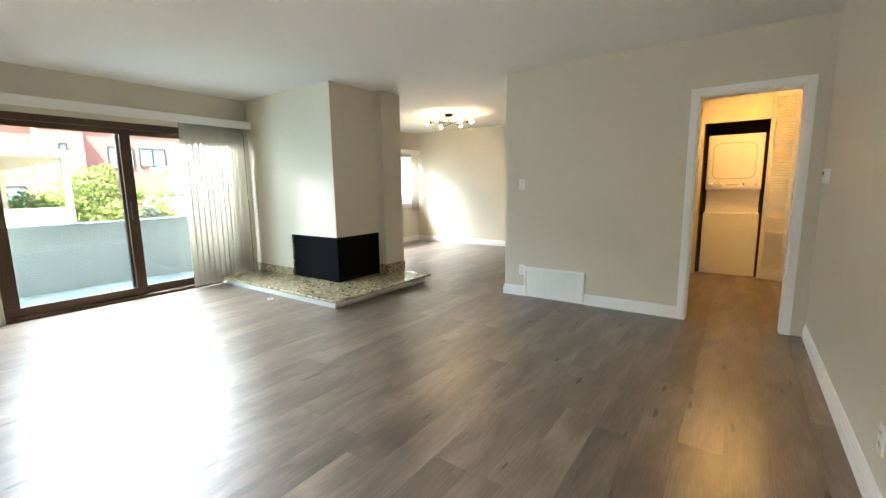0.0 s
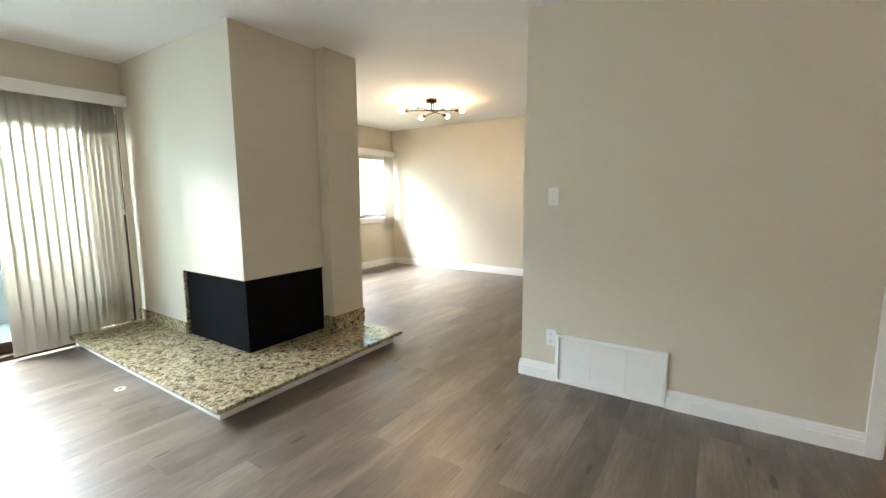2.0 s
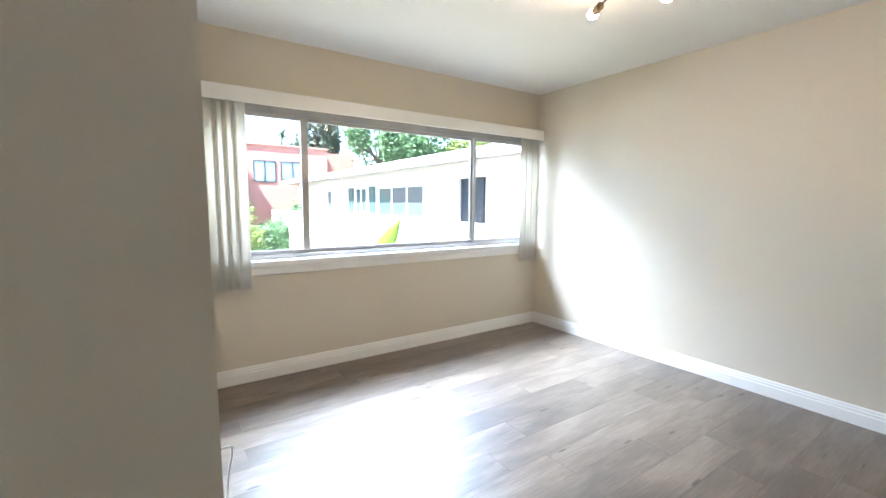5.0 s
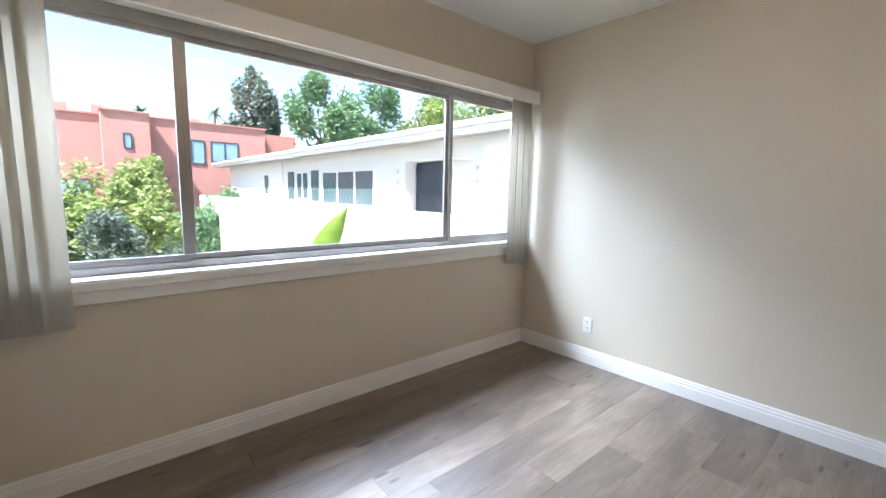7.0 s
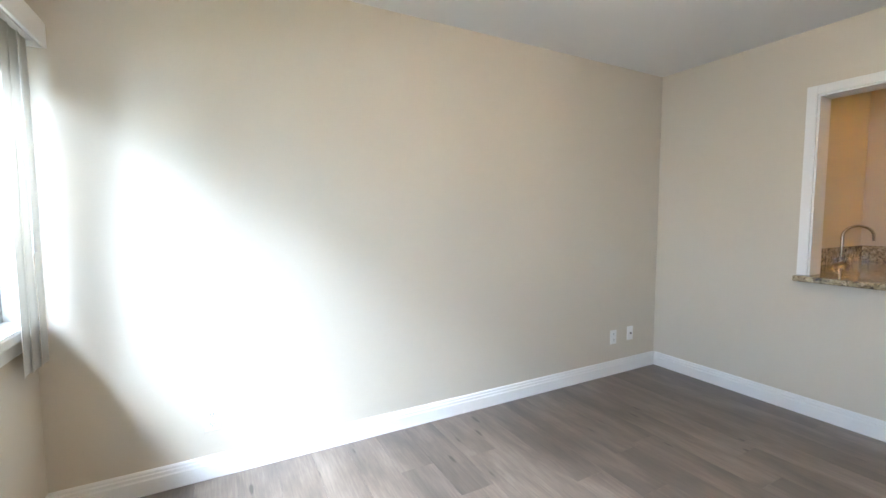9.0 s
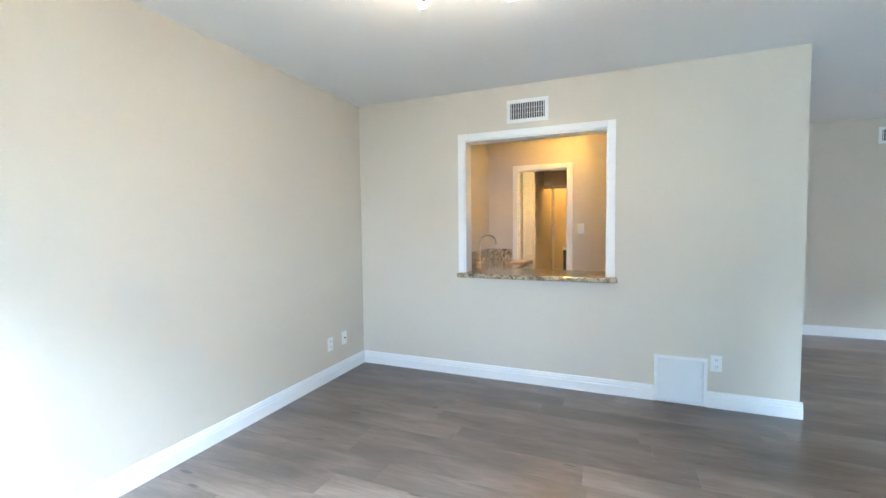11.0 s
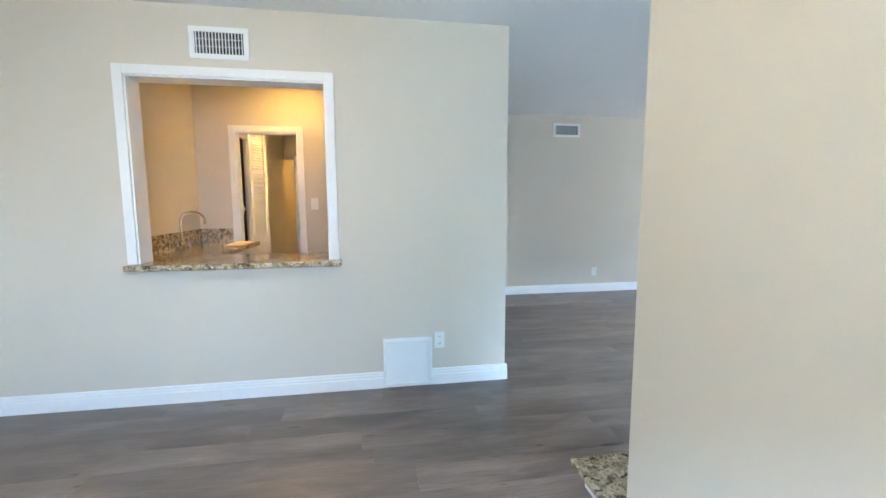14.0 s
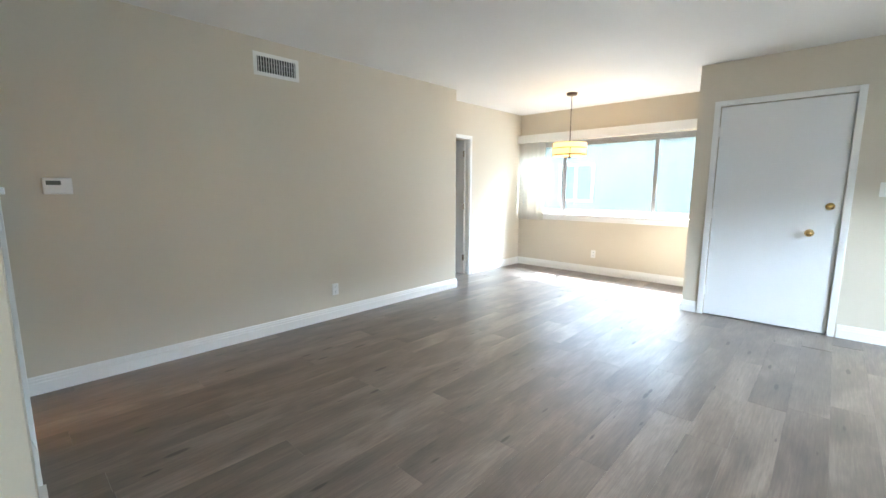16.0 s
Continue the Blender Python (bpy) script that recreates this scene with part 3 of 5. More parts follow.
# ---- balcony sliding door ----
sl = thing("door_1", (XS - 0.07, 2.2, 0), "bronze-framed sliding glass balcony door", "door", kind="structure")
fx0, fx1 = XS - 0.125, XS - 0.012
part("frame_head", B((fx0, fx1, SD0, SD1, 1.93, SDZ), bev=0.003), BRONZE, sl)
part("threshold", B((fx0, XS + 0.01, SD0, SD1, -0.01, 0.035), bev=0.003), BRONZE, sl)
part("frame_jamb", B((fx0, fx1, SD0, SD0 + 0.045, 0.035, 1.93), bev=0.003), BRONZE, sl)
part("frame_jamb", B((fx0, fx1, SD1 - 0.045, SD1, 0.035, 1.93), bev=0.003), BRONZE, sl)
for a0, a1, d in ((SD0 + 0.046, 2.145, XS - 0.05), (2.02, SD1 - 0.046, XS - 0.1)):
    leaf = part("sliding_leaf", B((d - 0.018, d + 0.018, a0, a1, 0.036, 0.125), bev=0.003), BRONZE, sl)
    part("rail", B((d - 0.018, d + 0.018, a0, a1, 1.87, 1.929), bev=0.003), BRONZE, leaf)
    part("stile", B((d - 0.018, d + 0.018, a0, a0 + 0.075, 0.125, 1.87), bev=0.003), BRONZE, leaf)
    part("stile", B((d - 0.018, d + 0.018, a1 - 0.105, a1, 0.125, 1.87), bev=0.003), BRONZE, leaf)
    g = part("pane", B((d - 0.003, d + 0.003, a0 + 0.075, a1 - 0.105, 0.125, 1.87)), GLASS, leaf)
    g.visible_shadow = False
part("pull_handle", B((XS - 0.03, XS - 0.012, 2.07, 2.1, 0.92, 1.12), bev=0.005), BRONZE, sl, "dark pull handle")

# ---- balcony ----
structure("balcony_floor", B((-7.5, XS - T - 0.001, YD - 1.2, 4.58, -0.3, -0.035)), BALC, "blue-grey coated balcony deck", "balcony floor")
structure("balcony_parapet", B((-7.5, -7.36, YD - 1.2, 4.6, -3.0, 0.80), (-7.52, -7.34, YD - 1.2, 4.6, 0.80, 0.835), bev=0.004), PARAPET, "pale blue-grey stucco balcony parapet", "parapet")
structure("balcony_wall", B((-7.36, XS - T - 0.001, YD - 1.34, YD - 1.2, -3.0, 2.44), (-7.36, XW - T - 0.001, 4.44, 4.6, -3.0, 0.8)), STUCCO, "white stucco balcony end walls", "wall")
structure("balcony_eave", B((-7.45, XW - T - 0.051, YNK - 0.5, 4.6, 2.52, 2.64)), STUCCO, "white boxed soffit over the balcony", "roof")
structure("roof_slab", B((XW - T - 0.05, 3.6, YNK - T - 0.1, YN + 0.4, 2.641, 2.75)), STUCCO, "flat roof slab over the rooms", "roof")

# ---- entry door ----
ed = thing("door_2", (ED1, YD, 0), "plain white slab entry door, closed, with brass hardware", "door", kind="structure")
part("leaf", B((ED0 + 0.006, ED1 - 0.006, YD - 0.045, YD - 0.004, 0.008, EDZ - 0.006), bev=0.003), DOORW, ed)
part("stop", B((ED0, ED1, YD - 0.08, YD - 0.047, EDZ - 0.03, EDZ)), TRIM, ed)
part("threshold", B((ED0, ED1, YD - 0.13, YD - 0.046, -0.01, 0.012)), DARKBRZ, ed)
part("outer_panel", B((ED0, ED1, YD - T + 0.002, YD - 0.081, 0.012, EDZ - 0.031)), DOORW, ed)
bm = cyl(bmesh.new(), (-3.188, YD - 0.004, 1.114), (-3.188, YD + 0.012, 1.114), 0.032, 0.027, 24)
bolt = part("deadbolt", bm, BRASS, ed, "brass deadbolt rose", True)
part("thumbturn", B((-3.192, -3.184, YD + 0.012, YD + 0.028, 1.098, 1.13), bev=0.002), BRASS, bolt)
bm = cyl(bmesh.new(), (-3.075, YD - 0.004, 0.88), (-3.075, YD + 0.008, 0.88), 0.034, 0.03, 24)
rose = part("knob_rose", bm, BRASS, ed, "brass knob rose", True)
bm = cyl(bmesh.new(), (-3.075, YD + 0.008, 0.88), (-3.075, YD + 0.04, 0.88), 0.012, seg=14)
ball(bm, (-3.075, YD + 0.052, 0.88), 0.028, 1, 0.75, 1)
part("knob", bm, BRASS, rose, "round brass knob", True)
for z in (0.25, 1.02, 1.80):
    bm = cyl(bmesh.new(), (ED1 - 0.002, YD + 0.006, z - 0.045), (ED1 - 0.002, YD + 0.006, z + 0.045), 0.008, seg=10)
    box(bm, ED1 - 0.03, ED1 + 0.028, YD - 0.003, YD + 0.003, z - 0.045, z + 0.045)
    part("hinge", bm, TRIM, ed, "white painted hinge")

# bedroom door, standing open into the next room
bd = thing("door_3", (XN + 0.06, BD0 + 0.02, 0), "plain white bedroom door standing open", "door", kind="structure")
part("leaf", B((XN + 0.05, XN + 0.72, BD0 + 0.014, BD0 + 0.05, 0.012, 1.94), bev=0.002), DOORW, bd)
part("jamb", B((XN - 0.003, XN + T + 0.003, BD0 - 0.001, BD0 + 0.012, 0, 1.949), (XN - 0.003, XN + T + 0.003, BD1 - 0.012, BD1 + 0.001, 0, 1.949)), TRIM, bd)
for z in (0.25, 1.0, 1.75):
    part("hinge", B((XN + 0.042, XN + 0.075, BD0 + 0.05, BD0 + 0.054, z - 0.045, z + 0.045)), NICKEL, bd)

# ---- fireplace ----
fp = thing("fireplace", (-4.8, 4.0, 0), "corner fireplace with white chimney breast and black firebox", "fireplace")
FZ0, FZ1, FL = 0.10, 0.652, -5.012
part("chimney_breast", B((XS + 0.001, XC, YC, 4.254, FZ1, H), (XS + 0.001, FL, YC, 4.254, 0, FZ1), bev=0.0), PAINT, fp, "greige painted chimney breast")
part("firebox", B((FL + 0.012, XC - 0.022, YC + 0.022, 4.253, FZ0, FZ1 - 0.004)), BLACK, fp, "flat black metal firebox")
part("lintel_trim", B((FL, XC - 0.004, YC + 0.004, YC + 0.022, FZ1 - 0.012, FZ1 - 0.0005), (XC - 0.022, XC - 0.004, YC + 0.022, 4.25, FZ1 - 0.012, FZ1 - 0.0005)), BLACK, fp, "thin black steel lintel edge")
part("jamb_liner", B((FL - 0.002, FL + 0.011, YC - 0.002, YC + 0.12, FZ0, FZ1 - 0.013)), GRANITE, fp, "granite jamb strip")
he = part("hearth_slab", B((XS + 0.012, -3.515, 2.955, 4.56, 0.072, 0.10), bev=0.006), GRANITE, fp, "polished speckled granite hearth")
part("hearth_base", B((XS + 0.012, -3.585, 3.005, 4.52, 0, 0.071), bev=0.002), TRIM, fp, "white painted hearth base")
part("base_bead", B((XS + 0.012, -3.565, 2.985, 4.54, 0.05, 0.0705), bev=0.004), TRIM, fp)
part("upstand", B((XS + 0.003, FL - 0.003, YC - 0.016, YC - 0.0005, 0.1005, 0.2), bev=0.002), GRANITE, fp, "granite upstand")
part("upstand", B((-4.019, -4.003, 4.238, YS + 0.004, 0.1005, 0.225), (XC + 0.002, -4.0195, 4.238, 4.254, 0.1005, 0.225), bev=0.002), GRANITE, fp, "granite upstand")
part("upstand", B((XS + 0.0005, XS + 0.018, SD1 + 0.02, YC - 0.0165, 0.1005, 0.2), bev=0.002), GRANITE, fp, "granite upstand")

# small ring lying on the floor by the hearth
def washer_ring(bm, r0, r1, z0, z1, seg=24):
    """A flat ring with a square section and eased outer edge."""
    prof = [(r0, z0), (r1, z0), (r1, z1 * 0.6), (r1 * 0.9, z1), (r0, z1)]
    rings = [[bm.verts.new((r * math.cos(a / seg * 2 * math.pi), r * math.sin(a / seg * 2 * math.pi), z)) for a in range(seg)] for r, z in prof]
    for k in range(len(prof)):
        for a in range(seg):
            q = (k + 1) % len(prof)
            bm.faces.new((rings[k][a], rings[k][(a + 1) % seg], rings[q][(a + 1) % seg], rings[q][a]))
    bmesh.ops.recalc_face_normals(bm, faces=bm.faces)
    return bm


ring = thing("cover_ring", (0, 0, 0), "small white cover ring with a dark centre on the floor", "cover plate")
part("ring", washer_ring(bmesh.new(), 0.016, 0.032, 0.0, 0.006), PLATE, ring)
part("plug", cyl(bmesh.new(), (0, 0, 0), (0, 0, 0.003), 0.0155, seg=20), SLOT, ring, "dark centre")
ring.matrix_world = pose(-4.53, 2.86, 0.0, 0, 0, 35)


# ---- wall plates, vents, thermostat ----
def place_on_wall(ob, x, y, z, deg):
    ob.matrix_world = pose(x, y, z, 0, 0, deg)
    return ob


def outlet(x, y, z, deg, label="white duplex outlet on the wall", style="duplex", w=0.07, h=0.115):
    """A cover plate facing local -y."""
    e = thing("outlet" if style in ("duplex", "cable") else "light_switch", (0, 0, 0), label, "outlet" if style in ("duplex", "cable") else "switch", group="wall plates")
    part("plate", B((-w / 2, w / 2, -0.006, -0.0005, -h / 2, h / 2), bev=0.002), PLATE, e)
    if style == "duplex":
        for dz in (-0.024, 0.024):
            f = part("receptacle", B((-0.017, 0.017, -0.008, -0.0061, dz - 0.014, dz + 0.014), bev=0.001), PLATE, e)
            part("slot", B((-0.008, -0.005, -0.0088, -0.008, dz - 0.002, dz + 0.008)), SLOT, f)
            part("slot", B((0.005, 0.008, -0.0088, -0.008, dz - 0.002, dz + 0.008)), SLOT, f)
            part("slot", B((-0.002, 0.002, -0.0088, -0.008, dz - 0.010, dz - 0.006)), SLOT, f)
    elif style == "cable":
        part("jack", cyl(bmesh.new(), (0, -0.006, 0), (0, -0.018, 0), 0.006, seg=10), DARKBRZ, e, "dark cable jack")
    else:
        n = 2 if style == "double" else 1
        for i in range(n):
            cx = (i - (n - 1) / 2) * 0.046
            t = part("toggle_slot", B((cx - 0.006, cx + 0.006, -0.0072, -0.0061, -0.013, 0.013)), PLATE, e)
            part("toggle", B((cx - 0.004, cx + 0.004, -0.016, -0.0073, 0.0, 0.012), bev=0.0015), PLATE, t)
        for dz in (-0.03, 0.03):
            part("screw", cyl(bmesh.new(), (0, -0.0061, dz), (0, -0.0068, dz), 0.003, seg=8), NICKEL, e)
    return place_on_wall(e, x, y, z, deg)


outlet(-5.775, YN, 0.295, 0)
outlet(-2.921, YN, 0.308, 0)
outlet(-2.722, YN, 0.316, 0, "white cable plate on the wall", "cable")
outlet(X1, 4.997, 0.318, -90)
outlet(-2.192, Y1, 0.30, 0)
outlet(XR, 2.345, 0.288, -90)
outlet(-0.653, YNK, 0.295, 180)
outlet(-2.203, Y1, 1.247, 0, "white single light switch", "single")
outlet(-3.522, YD, 1.256, 180, "white double light switch by the entry door", "double", w=0.118)
outlet(KX, 6.02, 1.266, -90, "white kitchen light switch", "single")
plug = outlet(-4.59, 4.63, 0.535, 178, "white cable plate with a loose cable", "cable", w=0.075, h=0.12)
pts = [(0.0, -0.018, 0.0), (0.02, -0.05, -0.01), (0.07, -0.06, -0.06), (0.12, -0.05, -0.16), (0.15, -0.04, -0.30), (0.18, -0.03, -0.44), (0.23, -0.04, -0.515)]
cu = bpy.data.curves.new("cable", "CURVE")
cu.dimensions, cu.bevel_depth, cu.bevel_resolution = "3D", 0.0035, 2
sp = cu.splines.new("BEZIER")
sp.bezier_points.add(len(pts) - 1)
for bp, c in zip(sp.bezier_points, pts):
    bp.co, bp.handle_left_type, bp.handle_right_type = c, "AUTO", "AUTO"
cu.materials.append(PLATE)
cable = new("cable", cu)
cable.parent = plug

th = thing("thermostat", (0, 0, 0), "white wall thermostat with a grey display", "thermostat")
part("case", B((-0.068, 0.068, -0.028, -0.0005, -0.05, 0.05), bev=0.006), PLATE, th)
part("display", B((-0.052, 0.015, -0.030, -0.0285, 0.006, 0.032), bev=0.001), mat("grey display", (0.13, 0.14, 0.12), rough=0.25), th, "grey liquid-crystal display")
part("buttons", B((0.026, 0.05, -0.031, -0.0285, -0.02, 0.03), bev=0.001), PLATE, th)
place_on_wall(th, XR, 4.25, 1.27, -90)


def supply_vent(x, y, z, deg, w, h, label):
    """Supply register: white flange, dark duct, upright louvres."""
    v = thing("air_vent", (0, 0, 0), label, "vent", group="ceiling-height registers")
    f = 0.03
    part("frame", B((-w / 2, w / 2, -0.008, -0.0005, h / 2 - f, h / 2), (-w / 2, w / 2, -0.008, -0.0005, -h / 2, -h / 2 + f),
                    (-w / 2, -w / 2 + f, -0.008, -0.0005, -h / 2 + f, h / 2 - f), (w / 2 - f, w / 2, -0.008, -0.0005, -h / 2 + f, h / 2 - f), bev=0.0015), PLATE, v)
    part("duct", B((-w / 2 + f, w / 2 - f, -0.0012, -0.0004, -h / 2 + f, h / 2 - f)), SLOT, v, "dark duct opening")
    n = 15
    for i in range(n):
        cx = -w / 2 + f + (i + 0.5) * (w - 2 * f) / n
        part("slat", B((cx - 0.0022, cx + 0.0022, -0.008, -0.0013, -h / 2 + f, h / 2 - f)), PLATE, v)
    for i in (1, 2):
        zz = -h / 2 + f + i * (h - 2 * f) / 3
        part("cross_bar", B((-w / 2 + f, w / 2 - f, -0.0062, -0.0045, zz - 0.0012, zz + 0.0012)), PLATE, v)
    return place_on_wall(v, x, y, z, deg)


supply_vent(X1, 6.325, 2.228, -90, 0.335, 0.185, "white supply register above the pass-through")
supply_vent(XR, 2.82, 2.246, -90, 0.385, 0.178, "white supply register high on the long wall")


def return_grille(x, y, z, deg, w, h, bays, label):
    g = thing("return_grille", (0, 0, 0), label, "grille", group="return grilles")
    f = 0.022
    part("frame", B((-w / 2, w / 2, -0.02, -0.0005, h / 2 - f, h / 2), (-w / 2, w / 2, -0.02, -0.0005, -h / 2, -h / 2 + f),
                    (-w / 2, -w / 2 + f, -0.02, -0.0005, -h / 2 + f, h / 2 - f), (w / 2 - f, w / 2, -0.02, -0.0005, -h / 2 + f, h / 2 - f), bev=0.002), PLATE, g)
    part("backing", B((-w / 2 + f, w / 2 - f, -0.0015, -0.0004, -h / 2 + f, h / 2 - f)), DUCT, g)
    for i in range(1, bays):
        cx = -w / 2 + f + i * (w - 2 * f) / bays
        part("mullion", B((cx - 0.004, cx + 0.004, -0.011, -0.0016, -h / 2 + f, h / 2 - f)), PLATE, g)
    n = int((h - 2 * f) / 0.0115)
    for i in range(n):
        zz = -h / 2 + f + (i + 0.5) * (h - 2 * f) / n
        bm = B((-w / 2 + f, w / 2 - f, -0.0055, 0.0055, -0.0008, 0.0008))
        bmesh.ops.transform(bm, matrix=Matrix.Translation((0, -0.009, zz)) @ Matrix.Rotation(radians(52), 4, "X"), verts=bm.verts)
        part("blade", bm, PLATE, g)
    return place_on_wall(g, x, y, z, deg)


return_grille(-1.825, Y1, 0.172, 0, 0.665, 0.335, 3, "white return-air grille low on the wall")
return_grille(X1, 5.22, 0.176, -90, 0.338, 0.345, 1, "white square return-air grille low on the wall")

# ---- dining ceiling light ----
cx, cy = -4.355, 6.254
cl = thing("ceiling_light", (cx, cy, H), "sputnik ceiling light with six lit bulbs", "ceiling light")
part("canopy", cyl(bmesh.new(), (cx, cy, H - 0.035), (cx, cy, H), 0.062, 0.066, 32), DARKBRZ, cl, "dark bronze canopy", True)
for k, (deg, dz, sh) in enumerate(((32, -0.125, 0.03), (92, -0.14, 0.0), (150, -0.155, -0.03))):
    d = Vector((math.cos(radians(deg)), math.sin(radians(deg)), 0))
    o = Vector((cx, cy, H + dz)) + Vector((-d.y, d.x, 0)) * sh
    part("stem", cyl(bmesh.new(), (o.x, o.y, H - 0.035), (o.x, o.y, H + dz), 0.006, seg=10), DARKBRZ, cl)
    arm = part("arm", cyl(bmesh.new(), o - d * 0.32, o + d * 0.32, 0.005, seg=10), DARKBRZ, cl, "thin dark arm")
    for s in (-1, 1):
        part("socket", cyl(bmesh.new(), o + d * 0.29 * s, o + d * 0.35 * s, 0.019, 0.021, 16), SOCKET, arm, "antique brass socket")
        bm = ball(bmesh.new(), (0, 0, 0), 0.027, 1.3, 1, 1)
        bmesh.ops.transform(bm, matrix=Matrix.Translation(o + d * 0.378 * s) @ d.to_track_quat("X", "Z").to_matrix().to_4x4(), verts=bm.verts)
        part("bulb", bm, BULB, arm, "lit warm bulb", True)

# ---- nook pendant ----
px, py = -0.686, -0.532
pn = thing("pendant_lamp", (px, py, H), "pendant lamp with a cream drum shade and dark bands", "pendant lamp")
part("canopy", cyl(bmesh.new(), (px, py, H - 0.03), (px, py, H), 0.062, 0.068, 28), DARKBRZ, pn, smooth=True)
bm = bmesh.new()
for i in range(18):
    z0 = H - 0.04 - i * 0.024
    m = Matrix.Translation((px, py, z0)) @ Matrix.Rotation(radians(90 * (i % 2)), 4, "Z") @ Matrix.Rotation(radians(90), 4, "X") @ Matrix.Diagonal((0.6, 1, 1, 1))
    ring = []
    for a in range(10):
        t = a / 10 * 2 * math.pi
        ring.append([bm.verts.new(m @ Vector(((0.015 + 0.003 * math.cos(q)) * math.cos(t), (0.015 + 0.003 * math.cos(q)) * math.sin(t), 0.003 * math.sin(q)))) for q in (0, 2.1, 4.2)])
    for a in range(10):
        for q in range(3):
            bm.faces.new((ring[a][q], ring[(a + 1) % 10][q], ring[(a + 1) % 10][(q + 1) % 3], ring[a][(q + 1) % 3]))
part("chain", bm, DARKBRZ, pn, "dark bronze chain")
part("stem", cyl(bmesh.new(), (px, py, 1.66), (px, py, 1.985), 0.006, seg=10), DARKBRZ, pn)
SZ0, SZ1, SR = 1.675, 1.83, 0.205
bm = bmesh.new()
prof = [(SR, SZ0), (SR, SZ1), (SR - 0.004, SZ1), (SR - 0.004, SZ0)]
rings = [[bm.verts.new((px + r * math.cos(a / 48 * 2 * math.pi), py + r * math.sin(a / 48 * 2 * math.pi), z)) for a in range(48)] for r, z in prof]
for k in range(4):
    for a in range(48):
        bm.faces.new((rings[k][a], rings[k][(a + 1) % 48], rings[(k + 1) % 4][(a + 1) % 48], rings[(k + 1) % 4][a]))
bmesh.ops.recalc_face_normals(bm, faces=bm.faces)
part("shade", bm, SHADE, pn, "cream fabric drum shade, lit", True)
part("diffuser", cyl(bmesh.new(), (px, py, SZ0 + 0.012), (px, py, SZ0 + 0.016), SR - 0.005, seg=48), SHADE, pn)
for z, h in ((SZ0, 0.014), (SZ0 + 0.085, 0.01)):
    bm = bmesh.new()
    prof = [(SR + 0.008, z), (SR + 0.008, z + h), (SR + 0.003, z + h), (SR + 0.003, z)]
    rings = [[bm.verts.new((px + r * math.cos(a / 48 * 2 * math.pi), py + r * math.sin(a / 48 * 2 * math.pi), zz)) for a in range(48)] for r, zz in prof]
    for k in range(4):
        for a in range(48):
            bm.faces.new((rings[k][a], rings[k][(a + 1) % 48], rings[(k + 1) % 4][(a + 1) % 48], rings[(k + 1) % 4][a]))
    bmesh.ops.recalc_face_normals(bm, faces=bm.faces)
    part("band", bm, DARKBRZ, pn, "dark bronze band", True)
for a in range(4):
    t = a * math.pi / 2 + 0.5
    x, y = px + (SR + 0.007) * math.cos(t), py + (SR + 0.007) * math.sin(t)
    part("strap", cyl(bmesh.new(), (x, y, SZ0 - 0.01), (x, y, SZ0 + 0.095), 0.004, seg=8), DARKBRZ, pn)
pl = bpy.data.lights.new("pendant_bulb", "POINT")
pl.energy, pl.color, pl.shadow_soft_size = 0.22, (1.0, 0.66, 0.3), 0.03
new("pendant_bulb", pl).location = (px, py, 1.77)
part("finial", ball(bmesh.new(), (px, py, 1.655), 0.018, 1, 1, 0.9), DARKBRZ, pn, smooth=True)

# ---- kitchen ----
ct = thing("pass_counter", (X1, 6.29, 0.868), "speckled granite ledge of the pass-through", "counter")
part("ledge", B((X1 - 0.088, X1 + T + 0.30, PT0 - 0.075, PT1 + 0.05, 0.8685, 0.905), bev=0.008), GRANITE, ct)
kc = thing("kitchen_counter", (-1.6, 6.85, 0), "granite sink counter against the kitchen wall", "counter")
part("worktop", B((X1 + T + 0.001, KX - 0.003, 6.56, KY - 0.003, 0.86, 0.898), bev=0.005), GRANITE, kc, "polished brown granite worktop")
part("backsplash", B((X1 + T + 0.001, KX - 0.02, KY - 0.02, KY - 0.001, 0.8985, 1.03), (KX - 0.0195, KX - 0.001, 6.81, KY - 0.001, 0.8985, 1.03), bev=0.002), GRANITE, kc, "granite backsplash")
part("cabinet_base", B((X1 + T + 0.001, KX - 0.003, 6.60, KY - 0.003, 0.0, 0.859)), TRIM, kc)
fc = thing("faucet", (-1.39, 7.04, 0.899), "tall gooseneck nickel bar faucet", "faucet")
bm = cyl(bmesh.new(), (-1.39, 7.04, 0.899), (-1.39, 7.04, 0.96), 0.026, 0.018, 20)
part("base", bm, NICKEL, fc, smooth=True)
cu = bpy.data.curves.new("spout", "CURVE")
cu.dimensions, cu.bevel_depth, cu.bevel_resolution = "3D", 0.010, 3
sp = cu.splines.new("POLY")
gp = [(-1.39, 7.04, 0.95), (-1.39, 7.04, 1.12)] + [(-1.39 + 0.055 * (1 - math.cos(a)), 7.04 - 0.075 * (1 - math.cos(a)), 1.12 + 0.085 * math.sin(a)) for a in [i * math.pi / 12 for i in range(1, 12)]] + [(-1.28, 6.89, 1.09)]
sp.points.add(len(gp) - 1)
for q, c in zip(sp.points, gp):
    q.co = (*c, 1)
cu.materials.append(NICKEL)
ob = new("spout", cu)
ob.parent = fc
ob.matrix_parent_inverse = Matrix.Translation((1.39, -7.04, -0.899))
